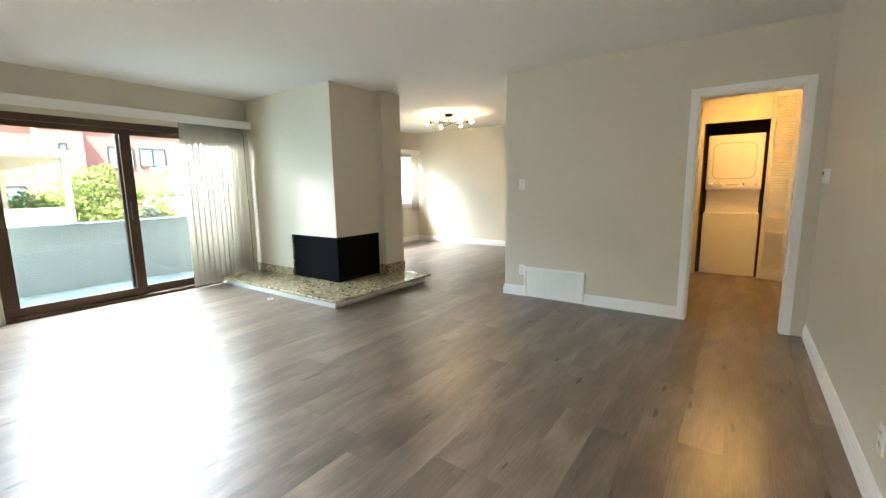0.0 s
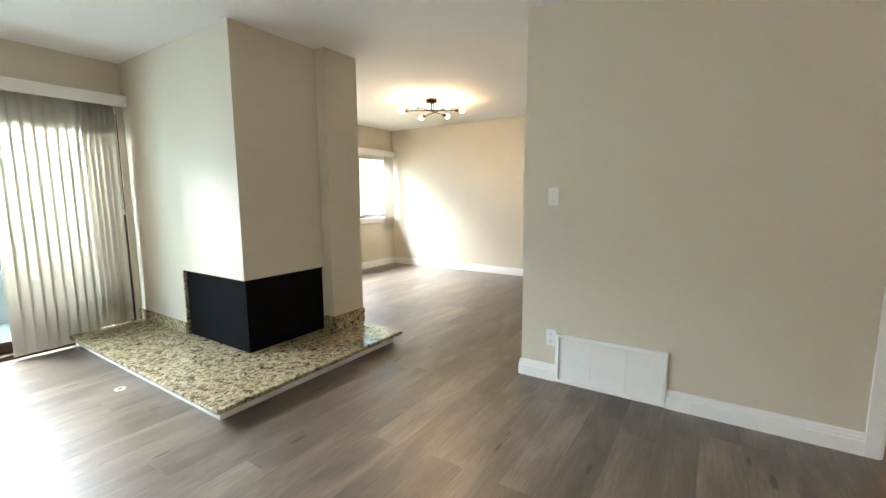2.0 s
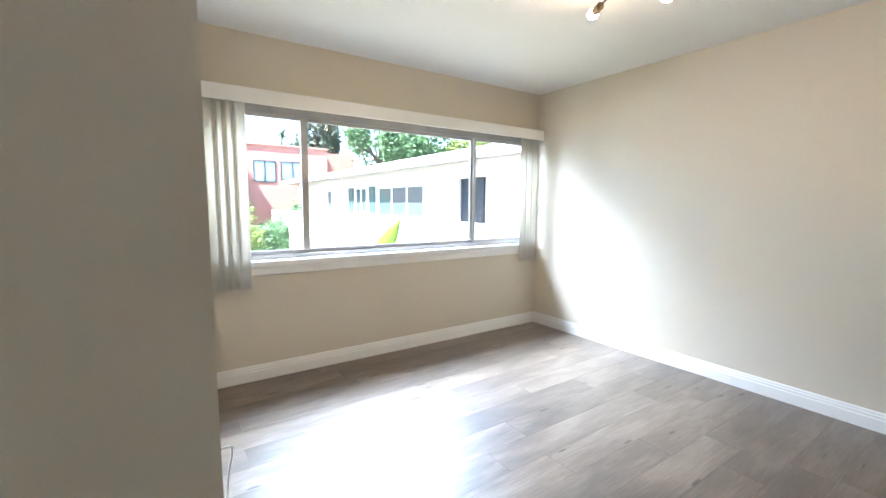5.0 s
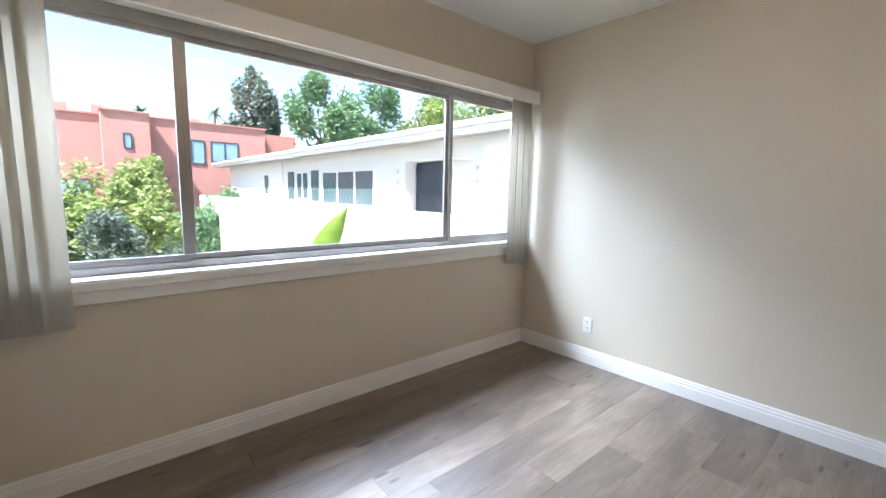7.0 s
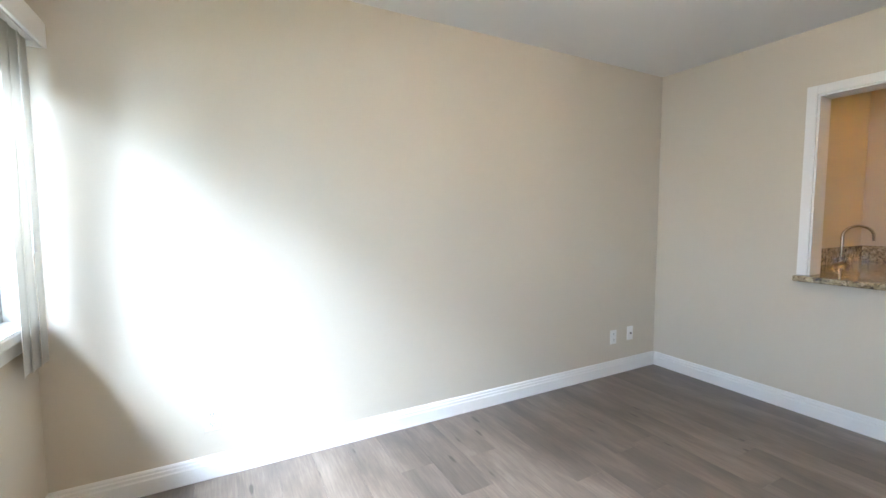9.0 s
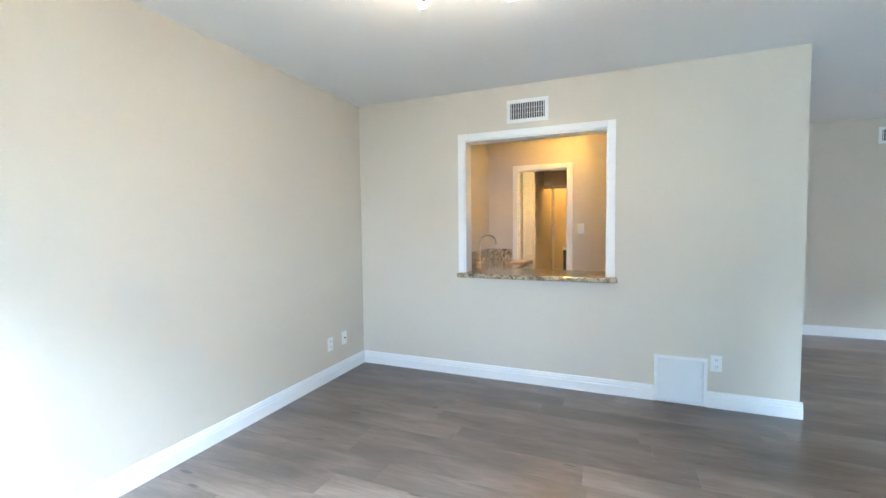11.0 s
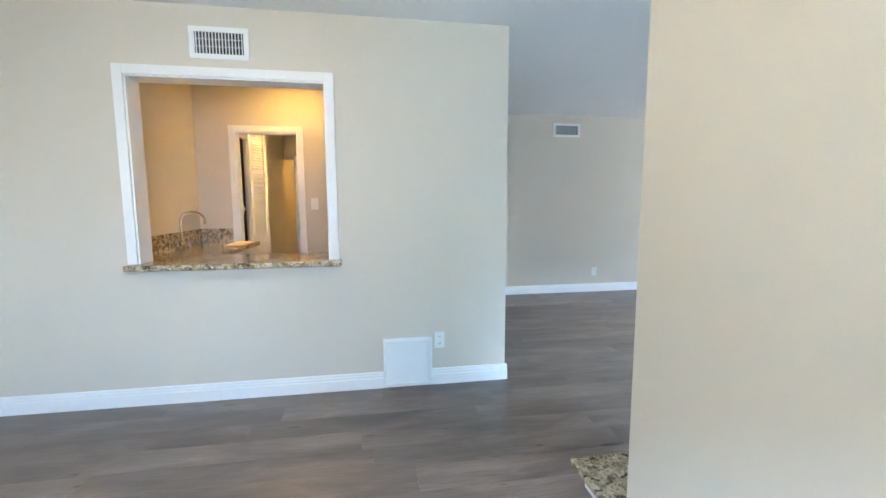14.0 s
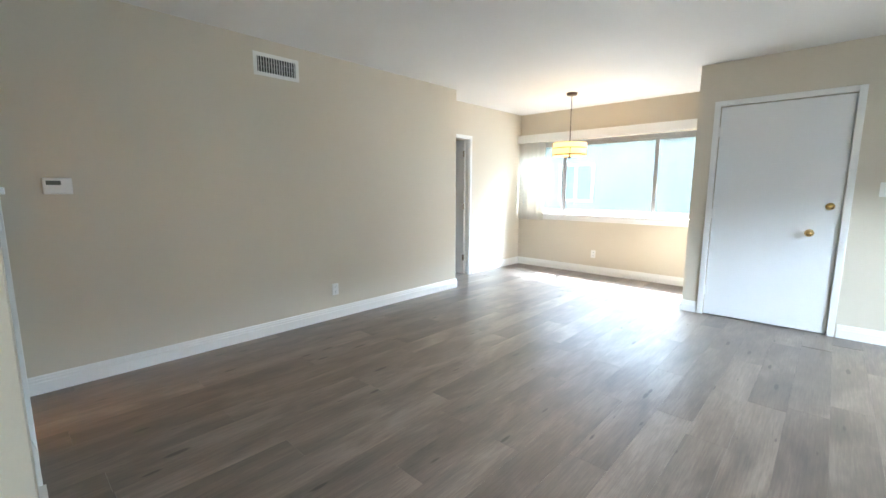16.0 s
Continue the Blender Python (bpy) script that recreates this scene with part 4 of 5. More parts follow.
for dx, dy in ((-0.09, 0.0), (0.085, -0.02)):
    bm = cyl(bmesh.new(), (-1.39 + dx, 7.04 + dy, 0.899), (-1.39 + dx, 7.04 + dy, 0.945), 0.017, 0.012, 14)
    cyl(bm, (-1.39 + dx - 0.03, 7.04 + dy, 0.95), (-1.39 + dx + 0.03, 7.04 + dy, 0.955), 0.006, seg=10)
    part("handle", bm, NICKEL, fc, smooth=True)
tray = thing("cutting_board", (-1.15, 6.66, 0.898), "pale board lying on the sink counter", "cutting board")
part("board", B((-1.34, -0.98, 6.57, 6.72, 0.9, 0.915), bev=0.003), mat("pale board", (0.55, 0.42, 0.28), (0.46, 0.34, 0.22), 0.5, scale=6, stretch=(1, 6, 1)), tray)


def downlight(x, y, z, lens, label="recessed warm downlight in the ceiling"):
    d = thing("downlight", (x, y, z), label, "downlight", group="recessed lights")
    bm = bmesh.new()
    cyl(bm, (x, y, z - 0.012), (x, y, z - 0.0005), 0.085, 0.09, 32)
    part("trim_ring", bm, TRIM, d, smooth=True)
    part("lens", cyl(bmesh.new(), (x, y, z - 0.016), (x, y, z - 0.0125), 0.066, 0.066, 32), lens, d, "lit warm lens")
    return d


downlight(-1.25, 6.2, H, CANLENS)
downlight(-0.2, 6.1, H, HALLLENS)
downlight(2.75, 6.55, H, CANLENS)

# ---- hall: laundry ----
wd = thing("washer_dryer", (-0.33, 7.2, 0), "white stacked washer and dryer in a dark closet", "washer dryer")
LX0, LX1, LY = -0.642, -0.03, 6.915
part("washer_body", B((LX0, LX1, LY, 7.6, 0.012, 0.815), bev=0.008), APPL, wd, "white washer cabinet")
part("washer_lid", B((LX0 + 0.002, LX1 - 0.002, LY - 0.008, 7.3, 0.8155, 0.832), bev=0.006), APPL, wd)
part("panel_recess", B((LX0 + 0.012, LX1 - 0.012, LY + 0.16, 7.58, 0.8325, 1.14)), APPL, wd, "recessed white panel between washer and dryer")
dr = part("dryer_body", B((LX0 + 0.004, LX1 - 0.006, LY + 0.01, 7.6, 1.1405, 1.845), bev=0.01), APPL, wd, "white dryer cabinet")
bm = bmesh.new()
box(bm, LX0 + 0.075, LX1 - 0.085, LY - 0.008, LY + 0.009, 1.285, 1.735)
bmesh.ops.bevel(bm, geom=[e for e in bm.edges if abs((e.verts[0].co - e.verts[1].co).y) > 0.01], offset=0.075, segments=5, affect="EDGES", profile=0.5)
part("dryer_door", bm, APPL, dr, "white dryer door with clipped lower corners")
bm = bmesh.new()
box(bm, LX0 + 0.069, LX1 - 0.079, LY + 0.003, LY + 0.0095, 1.279, 1.741)
bmesh.ops.bevel(bm, geom=[e for e in bm.edges if abs((e.verts[0].co - e.verts[1].co).y) > 0.005], offset=0.079, segments=5, affect="EDGES", profile=0.5)
part("door_seam", bm, APPL2, dr)
part("door_pull", B((LX0 + 0.085, LX0 + 0.125, LY - 0.016, LY - 0.0085, 1.46, 1.62), bev=0.004), APPL, dr)
part("control_strip", B((LX0 + 0.02, LX1 - 0.02, LY + 0.002, LY + 0.0095, 1.15, 1.255), bev=0.002), APPL, dr)
for x, r in ((LX0 + 0.06, 0.022), (LX0 + 0.19, 0.015), (LX0 + 0.42, 0.011), (LX1 - 0.07, 0.026)):
    part("knob", cyl(bmesh.new(), (x, LY + 0.002, 1.21), (x, LY - 0.018, 1.21), r, r * 0.85, 16), PLATE if r > 0.012 else SLOT, dr, smooth=True)
part("label_bar", B((LX0 + 0.24, LX0 + 0.36, LY + 0.0012, LY + 0.0019, 1.2, 1.208)), APPL2, dr)
for x in (LX0 + 0.05, LX1 - 0.05):
    part("foot", cyl(bmesh.new(), (x, LY + 0.05, -0.002), (x, LY + 0.05, 0.013), 0.02, seg=12), SLOT, wd)


def louvre_leaf(p, q, label):
    """Bifold leaf with two louvred fields, standing from p to q."""
    d = Vector((q[0] - p[0], q[1] - p[1], 0))
    w = d.length
    e = thing("louvre_door", (0, 0, 0), label, "louvre door", group="laundry bifold leaves")
    z1 = 2.33
    for a0, a1 in ((0, 0.045), (w - 0.045, w)):
        part("stile", B((a0, a1, -0.014, 0.014, 0.015, z1), bev=0.002), LOUVRE, e)
    for za, zb in ((0.015, 0.16), (0.80, 0.90), (z1 - 0.09, z1)):
        part("rail", B((0.0455, w - 0.0455, -0.013, 0.013, za, zb), bev=0.002), LOUVRE, e)
    for za, zb in ((0.16, 0.80), (0.90, z1 - 0.09)):
        n = int((zb - za) / 0.031)
        for i in range(n):
            zz = za + (i + 0.5) * (zb - za) / n
            bm = B((0.046, w - 0.046, -0.017, 0.017, -0.003, 0.003))
            bmesh.ops.transform(bm, matrix=Matrix.Translation((0, 0, zz)) @ Matrix.Rotation(radians(48), 4, "X"), verts=bm.verts)
            part("slat", bm, LOUVRE, e)
    e.matrix_world = pose(p[0], p[1], 0, 0, 0, math.degrees(math.atan2(d.y, d.x)))
    return e


louvre_leaf((0.0, 6.855), (0.264, 6.735), "cream louvred bifold leaf folded open")
louvre_leaf((0.015, 6.888), (0.279, 6.768), "cream louvred bifold leaf folded behind")
vn = thing("bath_vanity", (3.0, 6.5, 0), "dark vanity glimpsed in the lit bathroom", "vanity")
part("cabinet", B((2.75, 3.19, 6.22, 6.6, 0, 0.82), bev=0.004), NAVY, vn)
part("top", B((2.73, 3.195, 6.21, 6.62, 0.821, 0.86), bev=0.004), PLATE, vn)


# ---- outside ----
structure("ground", B((-140, 120, -120, 140, -3.4, -3.0)), EARTH, "courtyard ground with grass and soil", "ground")
structure("path", B((-26, -7.9, 8.3, 9.2, -3.0, -2.96)), PATHM, "pale concrete courtyard path", "path")


def far_window(parent, along, a0, a1, p, out, z0, z1, glass_m, frame_m, split=1):
    """A framed window set in a far facade."""
    def bx(b0, b1, d0, d1, zz0, zz1):
        e0, e1 = sorted((p + out * d0, p + out * d1))
        return (b0, b1, e0, e1, zz0, zz1) if along == "x" else (e0, e1, b0, b1, zz0, zz1)
    f = 0.05
    w = part("window", B(bx(a0, a1, 0.002, 0.05, z0, z0 + f), bx(a0, a1, 0.002, 0.05, z1 - f, z1), bx(a0, a0 + f, 0.002, 0.05, z0 + f, z1 - f), bx(a1 - f, a1, 0.002, 0.05, z0 + f, z1 - f),
                       *[bx(a0 + (a1 - a0) * i / split - 0.03, a0 + (a1 - a0) * i / split + 0.03, 0.002, 0.05, z0 + f, z1 - f) for i in range(1, split)]), frame_m, parent)
    part("pane", B(bx(a0 + f, a1 - f, 0.002, 0.02, z0 + f, z1 - f)), glass_m, w)
    return w


# white building across the court, with its walkway
hb = thing("apartment_building", (-14, 12, -3.0), "low white stucco apartment building with walkway and flat roof", "apartment building")
FY = 10.85
DX0, DX1 = -12.2, -9.98
part("wall", B((-27, DX0, FY, FY + 5, -3.0, 2.35), (DX1, 6, FY, FY + 5, -3.0, 2.35), (DX0, DX1, FY + 1.1, FY + 5, -3.0, 2.35), (DX0, DX1, FY, FY + 1.1, 1.96, 2.35), (DX0, DX1, FY, FY + 1.1, -3.0, -0.05)), STUCCO, hb, "white stucco walls")
part("roof", B((-27.7, 6.5, 10.33, FY + 5.6, 2.36, 2.50), bev=0.02), ROOF, hb, "pale flat roof")
part("fascia", B((-27.75, 6.5, 10.27, 10.328, 2.30, 2.53), (-27.76, -27.701, 10.27, 16.4, 2.30, 2.53)), TRIM, hb, "white fascia board")
part("gutter", B((-27.7, 6.5, 10.19, 10.268, 2.42, 2.50), bev=0.02), TRIM, hb, "white gutter")
part("walkway", B((-27, 6, 9.5, FY - 0.001, -0.3, -0.05)), PATHM, hb)
part("parapet", B((-27, 6, 9.45, 9.6, -3.0, 0.93), bev=0.01), STUCCO, hb, "sunlit white parapet")
bd2 = part("door", B((DX0 + 0.03, DX0 + 0.98, FY + 0.30, FY + 0.345, -0.04, 1.95), bev=0.004), NAVY, hb, "dark blue door")
for z in (0.95, 1.1):
    part("knob", ball(bmesh.new(), (DX0 + 0.88, FY + 0.28, z), 0.03), NICKEL, bd2)
part("recess_wall", B((DX0 + 1.0, DX1 - 0.002, FY + 0.345, FY + 1.099, -0.04, 1.955)), STUCCO, hb)
for x in (-12.5, DX1 + 0.12):
    for z in (1.5, 1.75):
        part("wall_sign", B((x - 0.05, x + 0.05, FY - 0.012, FY - 0.001, z - 0.05, z + 0.05)), PATHM, hb)
far_window(hb, "x", -16.55, -13.5, FY, -1, 0.85, 1.85, WINDARK, TRIM, 3)
far_window(hb, "x", -18.6, -17.55, FY, -1, 0.95, 1.88, WINDARK, TRIM, 2)
far_window(hb, "x", -21.95, -21.3, FY, -1, 1.05, 1.88, WINDARK, TRIM, 1)
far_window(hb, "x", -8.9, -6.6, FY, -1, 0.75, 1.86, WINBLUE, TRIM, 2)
for x in (-19.1, -17.1):
    part("shutter", B((x - 0.25, x + 0.25, FY - 0.04, FY - 0.001, 0.95, 1.9)), WINDARK, hb, "dark window shutter")
for x, y, w, h in ((-12.2, 12.6, 1.1, 0.55), (-18, 13, 0.5, 0.6), (-20.5, 13, 0.4, 0.5), (-8.0, 13.4, 0.9, 0.7)):
    part("roof_vent", B((x - w / 2, x + w / 2, y, y + 0.8, 2.49, 2.5 + h), bev=0.03), STUCCO, hb, "white rooftop vent box")
part("downspout", cyl(bmesh.new(), (-19.9, FY - 0.06, -3), (-19.9, FY - 0.06, 2.4), 0.05, seg=10), TRIM, hb)

# white building seen past the balcony
h2 = thing("neighbour_house", (-16, -2, -3.0), "cream stucco house with a white overhanging eave", "house")
part("wall", B((-22, -14.0, -14, 2.3, -3.0, 2.0)), mat("cream stucco", (0.62, 0.55, 0.38), (0.56, 0.49, 0.33), 0.85, scale=1.5, fine=50, bump=0.4), h2, "cream stucco wall")
bm = bmesh.new()
box(bm, -22.6, -12.9, -14.6, 3.35, 2.02, 2.12)
part("soffit", bm, TRIM, h2)
bm = bmesh.new()
a = [bm.verts.new(c) for c in ((-12.8, -14.7, 2.13), (-12.8, 3.45, 2.13), (-22.7, 3.45, 2.13), (-22.7, -14.7, 2.13), (-17.5, -12, 3.05), (-17.5, 0.5, 3.05))]
for f in ((0, 1, 5, 4), (1, 2, 5), (2, 3, 4, 5), (3, 0, 4), (3, 2, 1, 0)):
    bm.faces.new([a[i] for i in f])
bmesh.ops.recalc_face_normals(bm, faces=bm.faces)
part("roof", bm, ROOF, h2, "pale hipped roof")
part("gutter", B((-12.84, -12.74, -14.6, 3.5, 2.05, 2.16), bev=0.015), TRIM, h2, "white gutter")
part("post", B((-13.05, -12.93, 3.1, 3.22, -3, 2.02)), TRIM, h2, "white porch post")
part("parapet", B((-13.1, -13.0, -14, 3.1, -3, 0.9)), STUCCO, h2, "white porch parapet")

# red building
rb = thing("red_building", (-34, 10, -3.0), "terracotta red two-storey apartment building", "apartment building")
part("wall", B((-44, -31, -6, 6.1, -3.0, 4.70), (-44, -30, 6.1, 8.0, -3.0, 4.85), (-44, -31, 8.0, 13.9, -3.0, 4.82), (-44, -32, 13.9, 16.2, -3.0, 4.72), bev=0.01), REDWALL, rb, "terracotta stucco walls")
part("coping", B((-44, -30.9, -6, 6.1, 4.70, 4.8), (-44, -29.9, 6.05, 8.05, 4.85, 4.93), (-44, -30.9, 8.05, 13.95, 4.82, 4.9)), REDWALL, rb)
for y0, y1, z0, z1, s in ((10.9, 12.35, 2.75, 3.9, 2), (9.3, 10.6, 2.6, 3.9, 2), (2.2, 3.5, 2.7, 3.9, 2), (10.9, 12.3, -0.6, 0.8, 2), (3.8, 5.6, 0.4, 1.6, 2), (-3, -1, 2.7, 3.9, 2)):
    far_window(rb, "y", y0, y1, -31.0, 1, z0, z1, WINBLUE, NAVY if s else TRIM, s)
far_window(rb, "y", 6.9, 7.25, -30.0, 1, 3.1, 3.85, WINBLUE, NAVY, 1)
part("balcony", B((-31, -30.1, 3.6, 6.0, -0.2, 0.1)), REDWALL, rb)
for y, h in ((4.7, 0.45), (6.1, 0.5), (7.2, 0.4), (10.5, 0.35)):
    part("chimney", B((-33, -32.4, y - 0.25, y + 0.25, 4.7, 4.9 + h), bev=0.02), REDWALL, rb)

# neighbour outside the nook; the wall's blue shade is put into its colour
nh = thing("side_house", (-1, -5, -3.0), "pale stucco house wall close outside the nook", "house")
part("wall", B((-12, 9, -8, -4.2, -3.0, 2.2)), mat("stucco tinted as blue shade", (0.31, 0.375, 0.41), (0.28, 0.34, 0.375), 0.85, scale=1.5, fine=60, bump=0.5), nh, "stucco wall with blue shade in its colour")
part("eave", B((-12.4, 9.4, -8.4, -3.75, 2.21, 2.33), bev=0.01), TRIM, nh, "white eave")
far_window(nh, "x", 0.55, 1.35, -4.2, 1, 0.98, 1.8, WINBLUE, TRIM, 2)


def foliage(bm, rnd, centre, radii, count, size, flat=0.5):
    """Many small leaf clumps scattered in an uneven volume of overlapping lobes."""
    lobes = [(Vector(centre), Vector(radii) * 0.66)]
    for _ in range(18):
        d = Vector((rnd.gauss(0, 1), rnd.gauss(0, 1), rnd.gauss(0, 0.8))).normalized()
        c = Vector(centre) + Vector((d.x * radii[0], d.y * radii[1], d.z * radii[2])) * rnd.uniform(0.5, 0.85)
        lobes.append((c, Vector(radii) * rnd.uniform(0.16, 0.4)))
    for _ in range(count):
        c, r = lobes[rnd.randrange(len(lobes))]
        d = Vector((rnd.gauss(0, 1), rnd.gauss(0, 1), rnd.gauss(0, 1))).normalized() * rnd.uniform(0.4, 1.12)
        p = c + Vector((d.x * r.x, d.y * r.y, d.z * r.z))
        s = size * rnd.uniform(0.6, 1.5)
        u = Vector((rnd.gauss(0, 1), rnd.gauss(0, 1), rnd.gauss(0, 0.6))).normalized()
        w = u.cross(Vector((rnd.gauss(0, 1), rnd.gauss(0, 1), rnd.gauss(0, 1)))).normalized()
        k = u.cross(w) * 0.12
        a = [bm.verts.new(p + q * s) for q in (u, w * 0.45 + k, -u, -w * 0.45 + k)]
        bm.faces.new(a[:3])
        bm.faces.new((a[0], a[2], a[3]))


def tree(name, x, y, z0, zt, radii, material, label, seed, count=2600, size=0.22, trunk=0.16, category="tree"):
    rnd = random.Random(seed)
    t = thing(name, (x, y, z0), label, category)
    bm = bmesh.new()
    ch = zt - radii[2]
    cyl(bm, (x, y, z0 - 0.1), (x + 0.1, y, ch), trunk, trunk * 0.5, 10)
    for _ in range(7):
        a = rnd.uniform(0, 6.28)
        cyl(bm, (x, y, z0 + (ch - z0) * rnd.uniform(0.5, 0.9)), (x + radii[0] * 0.7 * math.cos(a), y + radii[1] * 0.7 * math.sin(a), ch + radii[2] * rnd.uniform(0.0, 0.6)), trunk * 0.4, trunk * 0.12, 7)
    part("trunk", bm, BARK, t)
    bm = bmesh.new()
    foliage(bm, rnd, (x, y, ch), radii, count, size)
    part("crown", bm, material, t)
    return t


tree("tree", -26, 7.3, -3, 3.1, (1.5, 1.6, 2.3), LEAF_Y, "yellow-green leafy tree before the red building", 1, 7000, 0.1)
tree("tree", -25, 9.9, -3, 1.3, (1.3, 1.4, 1.6), LEAF_G, "small green leafy tree in the court", 2, 5000, 0.09)
tree("tree", -21, 4.6, -3, 1.9, (1.7, 1.7, 1.7), LEAF_Y, "yellow-green leafy tree in the court", 3, 6500, 0.09)
tree("tree", -17, 5.9, -3, 1.35, (1.2, 1.1, 1.3), LEAF_Y, "small yellow-green tree past the balcony", 9, 4500, 0.075)
tree("tree", -46, 17.8, -3, 13.6, (2.6, 2.5, 5.6), LEAF_D, "tall blue-green conifer behind the roofs", 4, 9000, 0.2, 0.3)
tree("tree", -31, 17.8, -3, 9.6, (3.0, 3.2, 4.0), LEAF_G, "large green tree behind the white building", 5, 12000, 0.15, 0.3)
tree("tree", -32, 22.3, -3, 9.8, (3.2, 3.4, 4.0), LEAF_G, "large green tree behind the white building", 16, 12000, 0.15, 0.3)
tree("tree", -30, 26.8, -3, 9.4, (3.4, 3.6, 4.0), LEAF_Y, "large yellow-green tree behind the white building", 6, 12000, 0.15, 0.3)
tree("tree", -18, 22, -3, 8.8, (4.4, 3.4, 4.0), LEAF_Y, "large yellow-green tree behind the white building", 7, 11000, 0.16, 0.3)
tree("tree", -10.5, 26, -3, 8.0, (4, 3.6, 3.6), LEAF_G, "large green tree behind the white building", 8, 10000, 0.17, 0.3)
for (x, y, rr, zt, s) in ((-15.0, 5.35, (0.75, 0.75, 0.8), 0.88, 11), (-19, 6.9, (0.9, 0.9, 0.7), -0.2, 12), (-10.5, 4.1, (0.5, 0.6, 0.6), 0.75, 13), (-10.8, 3.2, (0.55, 0.6, 0.6), 0.62, 15)):
    rnd = random.Random(s)
    b = thing("bush", (x, y, -3), "rounded grey-green clipped bush" if s < 13 else "bright leafy shrub beyond the parapet", "bush")
    bm = cyl(bmesh.new(), (x, y, -3.05), (x, y, zt - rr[2]), 0.07, 0.04, 8)
    part("stem", bm, BARK, b)
    bm = bmesh.new()
    foliage(bm, rnd, (x, y, zt - rr[2]), rr, 4500, 0.055)
    part("crown", bm, LEAF_D if s < 13 else LEAF_Y, b)
rnd = random.Random(14)
bm = bmesh.new()
for _ in range(6500):
    p = Vector((rnd.uniform(-24.6, -23.4), rnd.uniform(2, 10.3), rnd.uniform(-3, 0.15)))
    if rnd.random() < 0.6:
        p.x = -23.4 + rnd.uniform(-0.06, 0.06)
    else:
        p.z = 0.15 + rnd.uniform(-0.08, 0.06)
    u = Vector((rnd.gauss(0, 1), rnd.gauss(0, 1), rnd.gauss(0, 1))).normalized() * 0.11
    w = u.cross(Vector((rnd.gauss(0, 1), rnd.gauss(0, 1), rnd.gauss(0, 1)))).normalized() * 0.055
    bm.faces.new([bm.verts.new(p + q) for q in (u, w, -u, -w)])
box(bm, -24.5, -23.5, 2, 10.3, -3, 0.08)
tagged(link("hedge", bm, LEAF_G), "long clipped green hedge in the court", "hedge", kind="stuff")


def palm(x, y, h, label, seed):
    rnd = random.Random(seed)
    t = thing("palm_tree", (x, y, -3), label, "palm tree")
    part("trunk", cyl(bmesh.new(), (x, y, -3.1), (x, y, h), 0.22, 0.14, 10), BARK, t)
    bm = bmesh.new()
    for i in range(36):
        a, up = rnd.uniform(0, 6.28), rnd.uniform(-0.5, 0.9)
        prev = Vector((x, y, h))
        d = Vector((math.cos(a), math.sin(a), up))
        for s in range(5):
            nxt = prev + d * 0.32
            side = Vector((-math.sin(a), math.cos(a), 0)) * (0.16 * (1 - s / 5))
            bm.faces.new([bm.verts.new(c) for c in (prev - side, prev + side, nxt + side * 0.7, nxt - side * 0.7)])
            prev, d = nxt, Vector((d.x, d.y, d.z - 0.22))
    part("crown", bm, LEAF_D, t)


palm(-60, 10.6, 9.2, "tall fan palm far behind the roofs", 21)
palm(-58, 17.3, 9.6, "tall slender palm far behind the roofs", 22)

# banana leaf by the window
bl = thing("banana_plant", (-8.3, 7.15, -3), "banana plant with one bright upright leaf", "plant")
part("stalk", cyl(bmesh.new(), (-8.3, 7.0, -3.05), (-8.32, 6.9, 0.45), 0.06, 0.02, 10), BANANA, bl)
bm = bmesh.new()
n = 14
prev = None
for i in range(n + 1):
    t = i / n
    c = Vector((-8.32 + 0.16 * t, 6.88 + 0.34 * t ** 1.3, 0.35 + 0.76 * t))
    w = 0.13 * math.sin(math.pi * min(1, 0.08 + 0.92 * t) ** 0.9) + 0.004
    side = Vector((0.25, 0.9, -0.3)).normalized()
    row = [bm.verts.new(c + side * w * k + Vector((-0.03 * (k * k), 0, 0))) for k in (-1, -0.5, 0, 0.5, 1)]
    if prev:
        for k in range(4):
            bm.faces.new((prev[k], prev[k + 1], row[k + 1], row[k]))
    prev = row
part("leaf", bm, BANANA, bl, "bright green banana leaf", True)

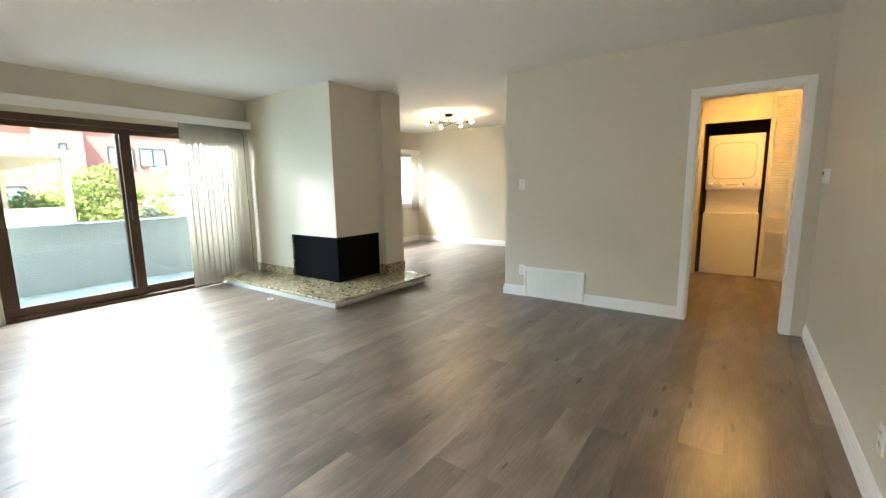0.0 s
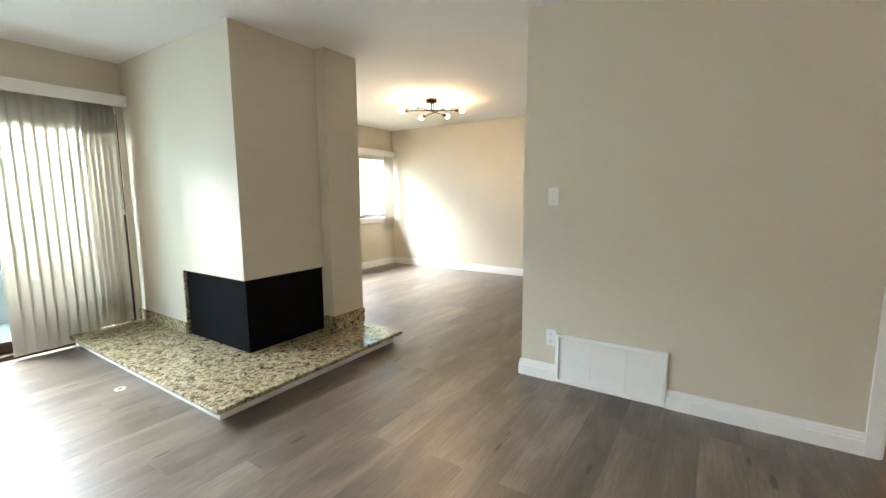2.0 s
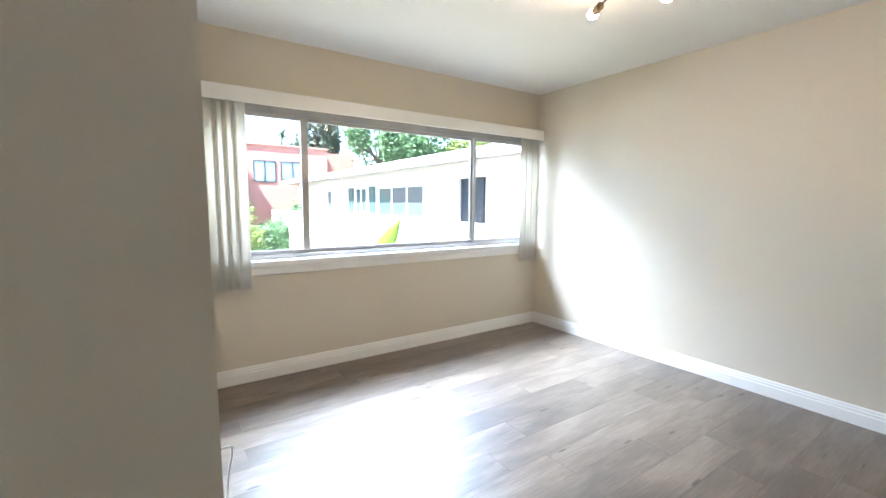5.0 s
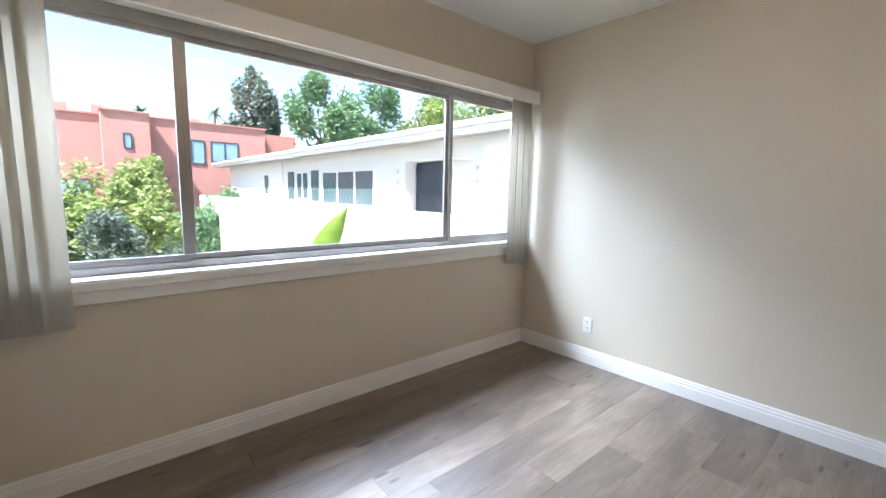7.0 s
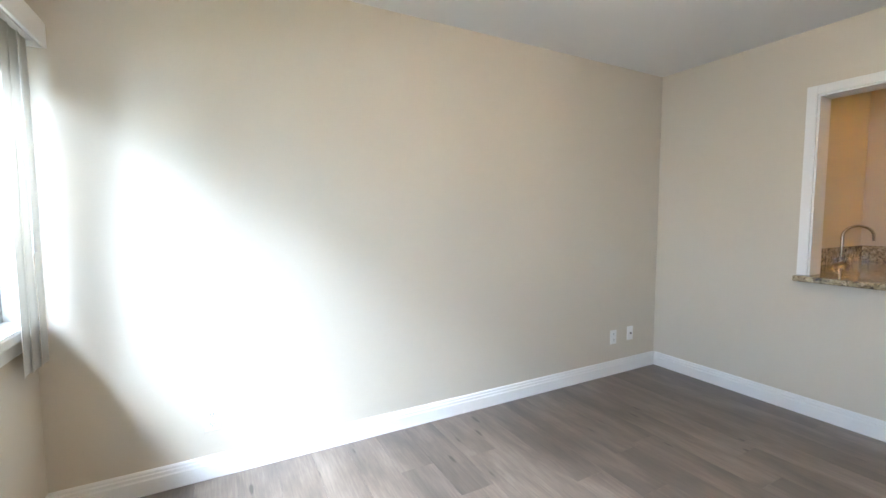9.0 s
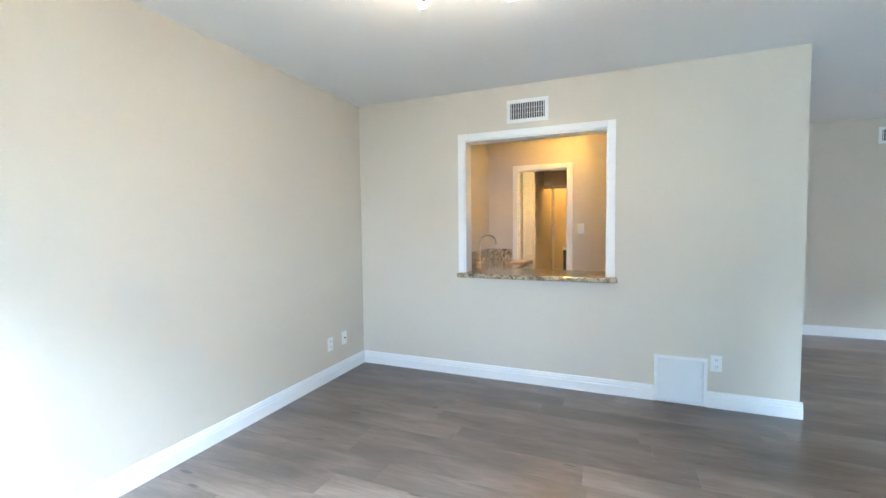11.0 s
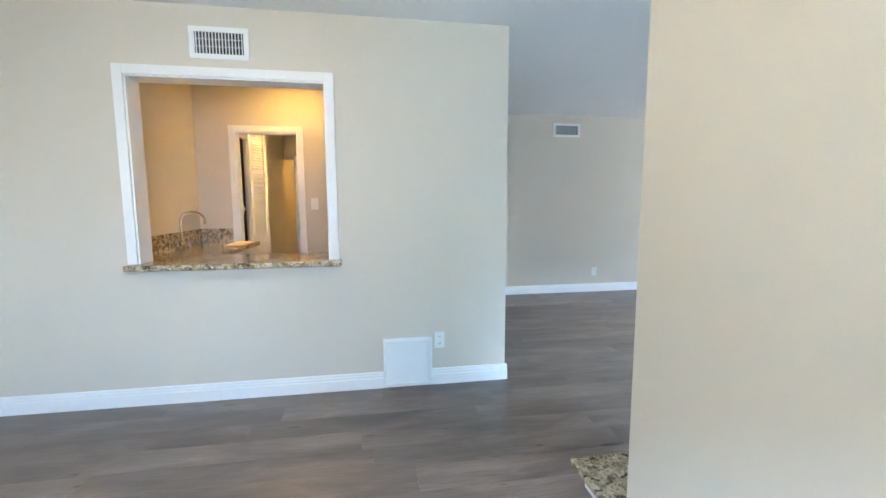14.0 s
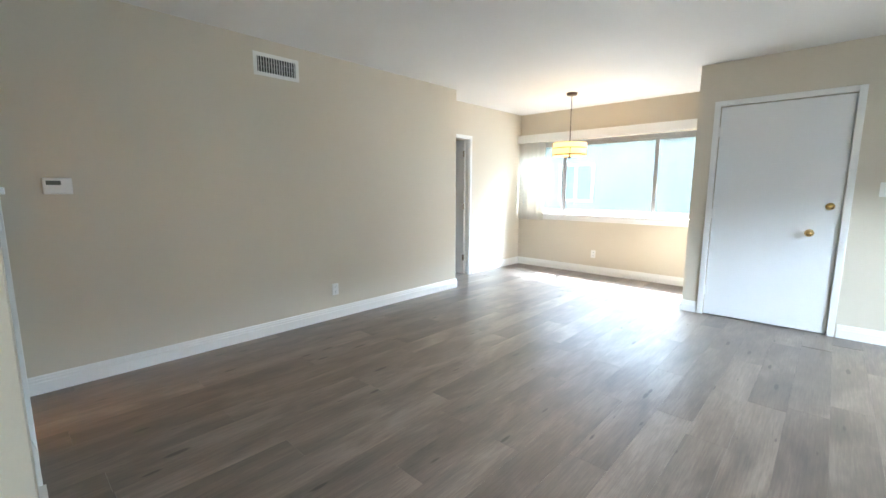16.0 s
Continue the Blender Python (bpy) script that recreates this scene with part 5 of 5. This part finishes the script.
# ---- floor planks ----
FLOOR = tagged(link("floor", B((XW - 0.02, 3.2, YNK - 0.02, YN + 0.02, -0.0119, -0.0035)), SUBFLOOR), "grey-brown wood-look plank floor", "floor", kind="structure")
PW, PL, GAP = 0.182, 1.32, 0.0005
plank_mesh = {}


def plank(length):
    key = round(length, 2)
    if key not in plank_mesh:
        bm = bmesh.new()
        w, l2 = PW - GAP, key - GAP
        e = 0.0004
        lo = [bm.verts.new(c) for c in ((0, 0, -0.003), (w, 0, -0.003), (w, l2, -0.003), (0, l2, -0.003))]
        mi = [bm.verts.new(c) for c in ((0, 0, -e), (w, 0, -e), (w, l2, -e), (0, l2, -e))]
        hi = [bm.verts.new(c) for c in ((e, e, 0), (w - e, e, 0), (w - e, l2 - e, 0), (e, l2 - e, 0))]
        for i in range(4):
            j = (i + 1) % 4
            bm.faces.new((lo[i], lo[j], mi[j], mi[i]))
            bm.faces.new((mi[i], mi[j], hi[j], hi[i]))
        bm.faces.new(hi)
        me = bpy.data.meshes.new("plank")
        bm.to_mesh(me)
        bm.free()
        me.materials.append(PLANK)
        plank_mesh[key] = me
    return plank_mesh[key]


def spans(x):
    """Stretches of floor along y under the row of planks at x."""
    xm = x + PW / 2
    if xm < XS - 0.05:
        return [(4.55, YN + 0.01)]
    if xm < XD - 0.06:
        return [(YD - 0.06, YN + 0.01)]
    if xm < -0.75:
        return [(YNK - 0.01, YN + 0.01)] if xm < X1 + 0.1 else [(YNK - 0.01, Y1 + 0.06)]
    if xm < XR + 0.1:
        return [(YNK - 0.01, 7.0)]
    if xm < XN + 0.1:
        return [(YNK - 0.01, YE + 0.05), (6.1, 6.95)]
    return [(BD0 - 0.1, BD1 + 0.1), (6.1, 6.95)] if xm < 1.5 else [(6.1, 6.95)]


rnd = random.Random(5)
x = XW - 0.01
while x < 3.2:
    for y0, y1 in spans(x):
        y = y0
        first = rnd.uniform(0.25, 1.0) * PL
        while y < y1 - 0.02:
            length = min(first if y == y0 else PL, y1 - y)
            if y1 - y - length < 0.15:
                length = y1 - y
            ob = new("plank", plank(length))
            ob.location = (x, y, 0)
            ob.parent = FLOOR
            y += length
    x += PW
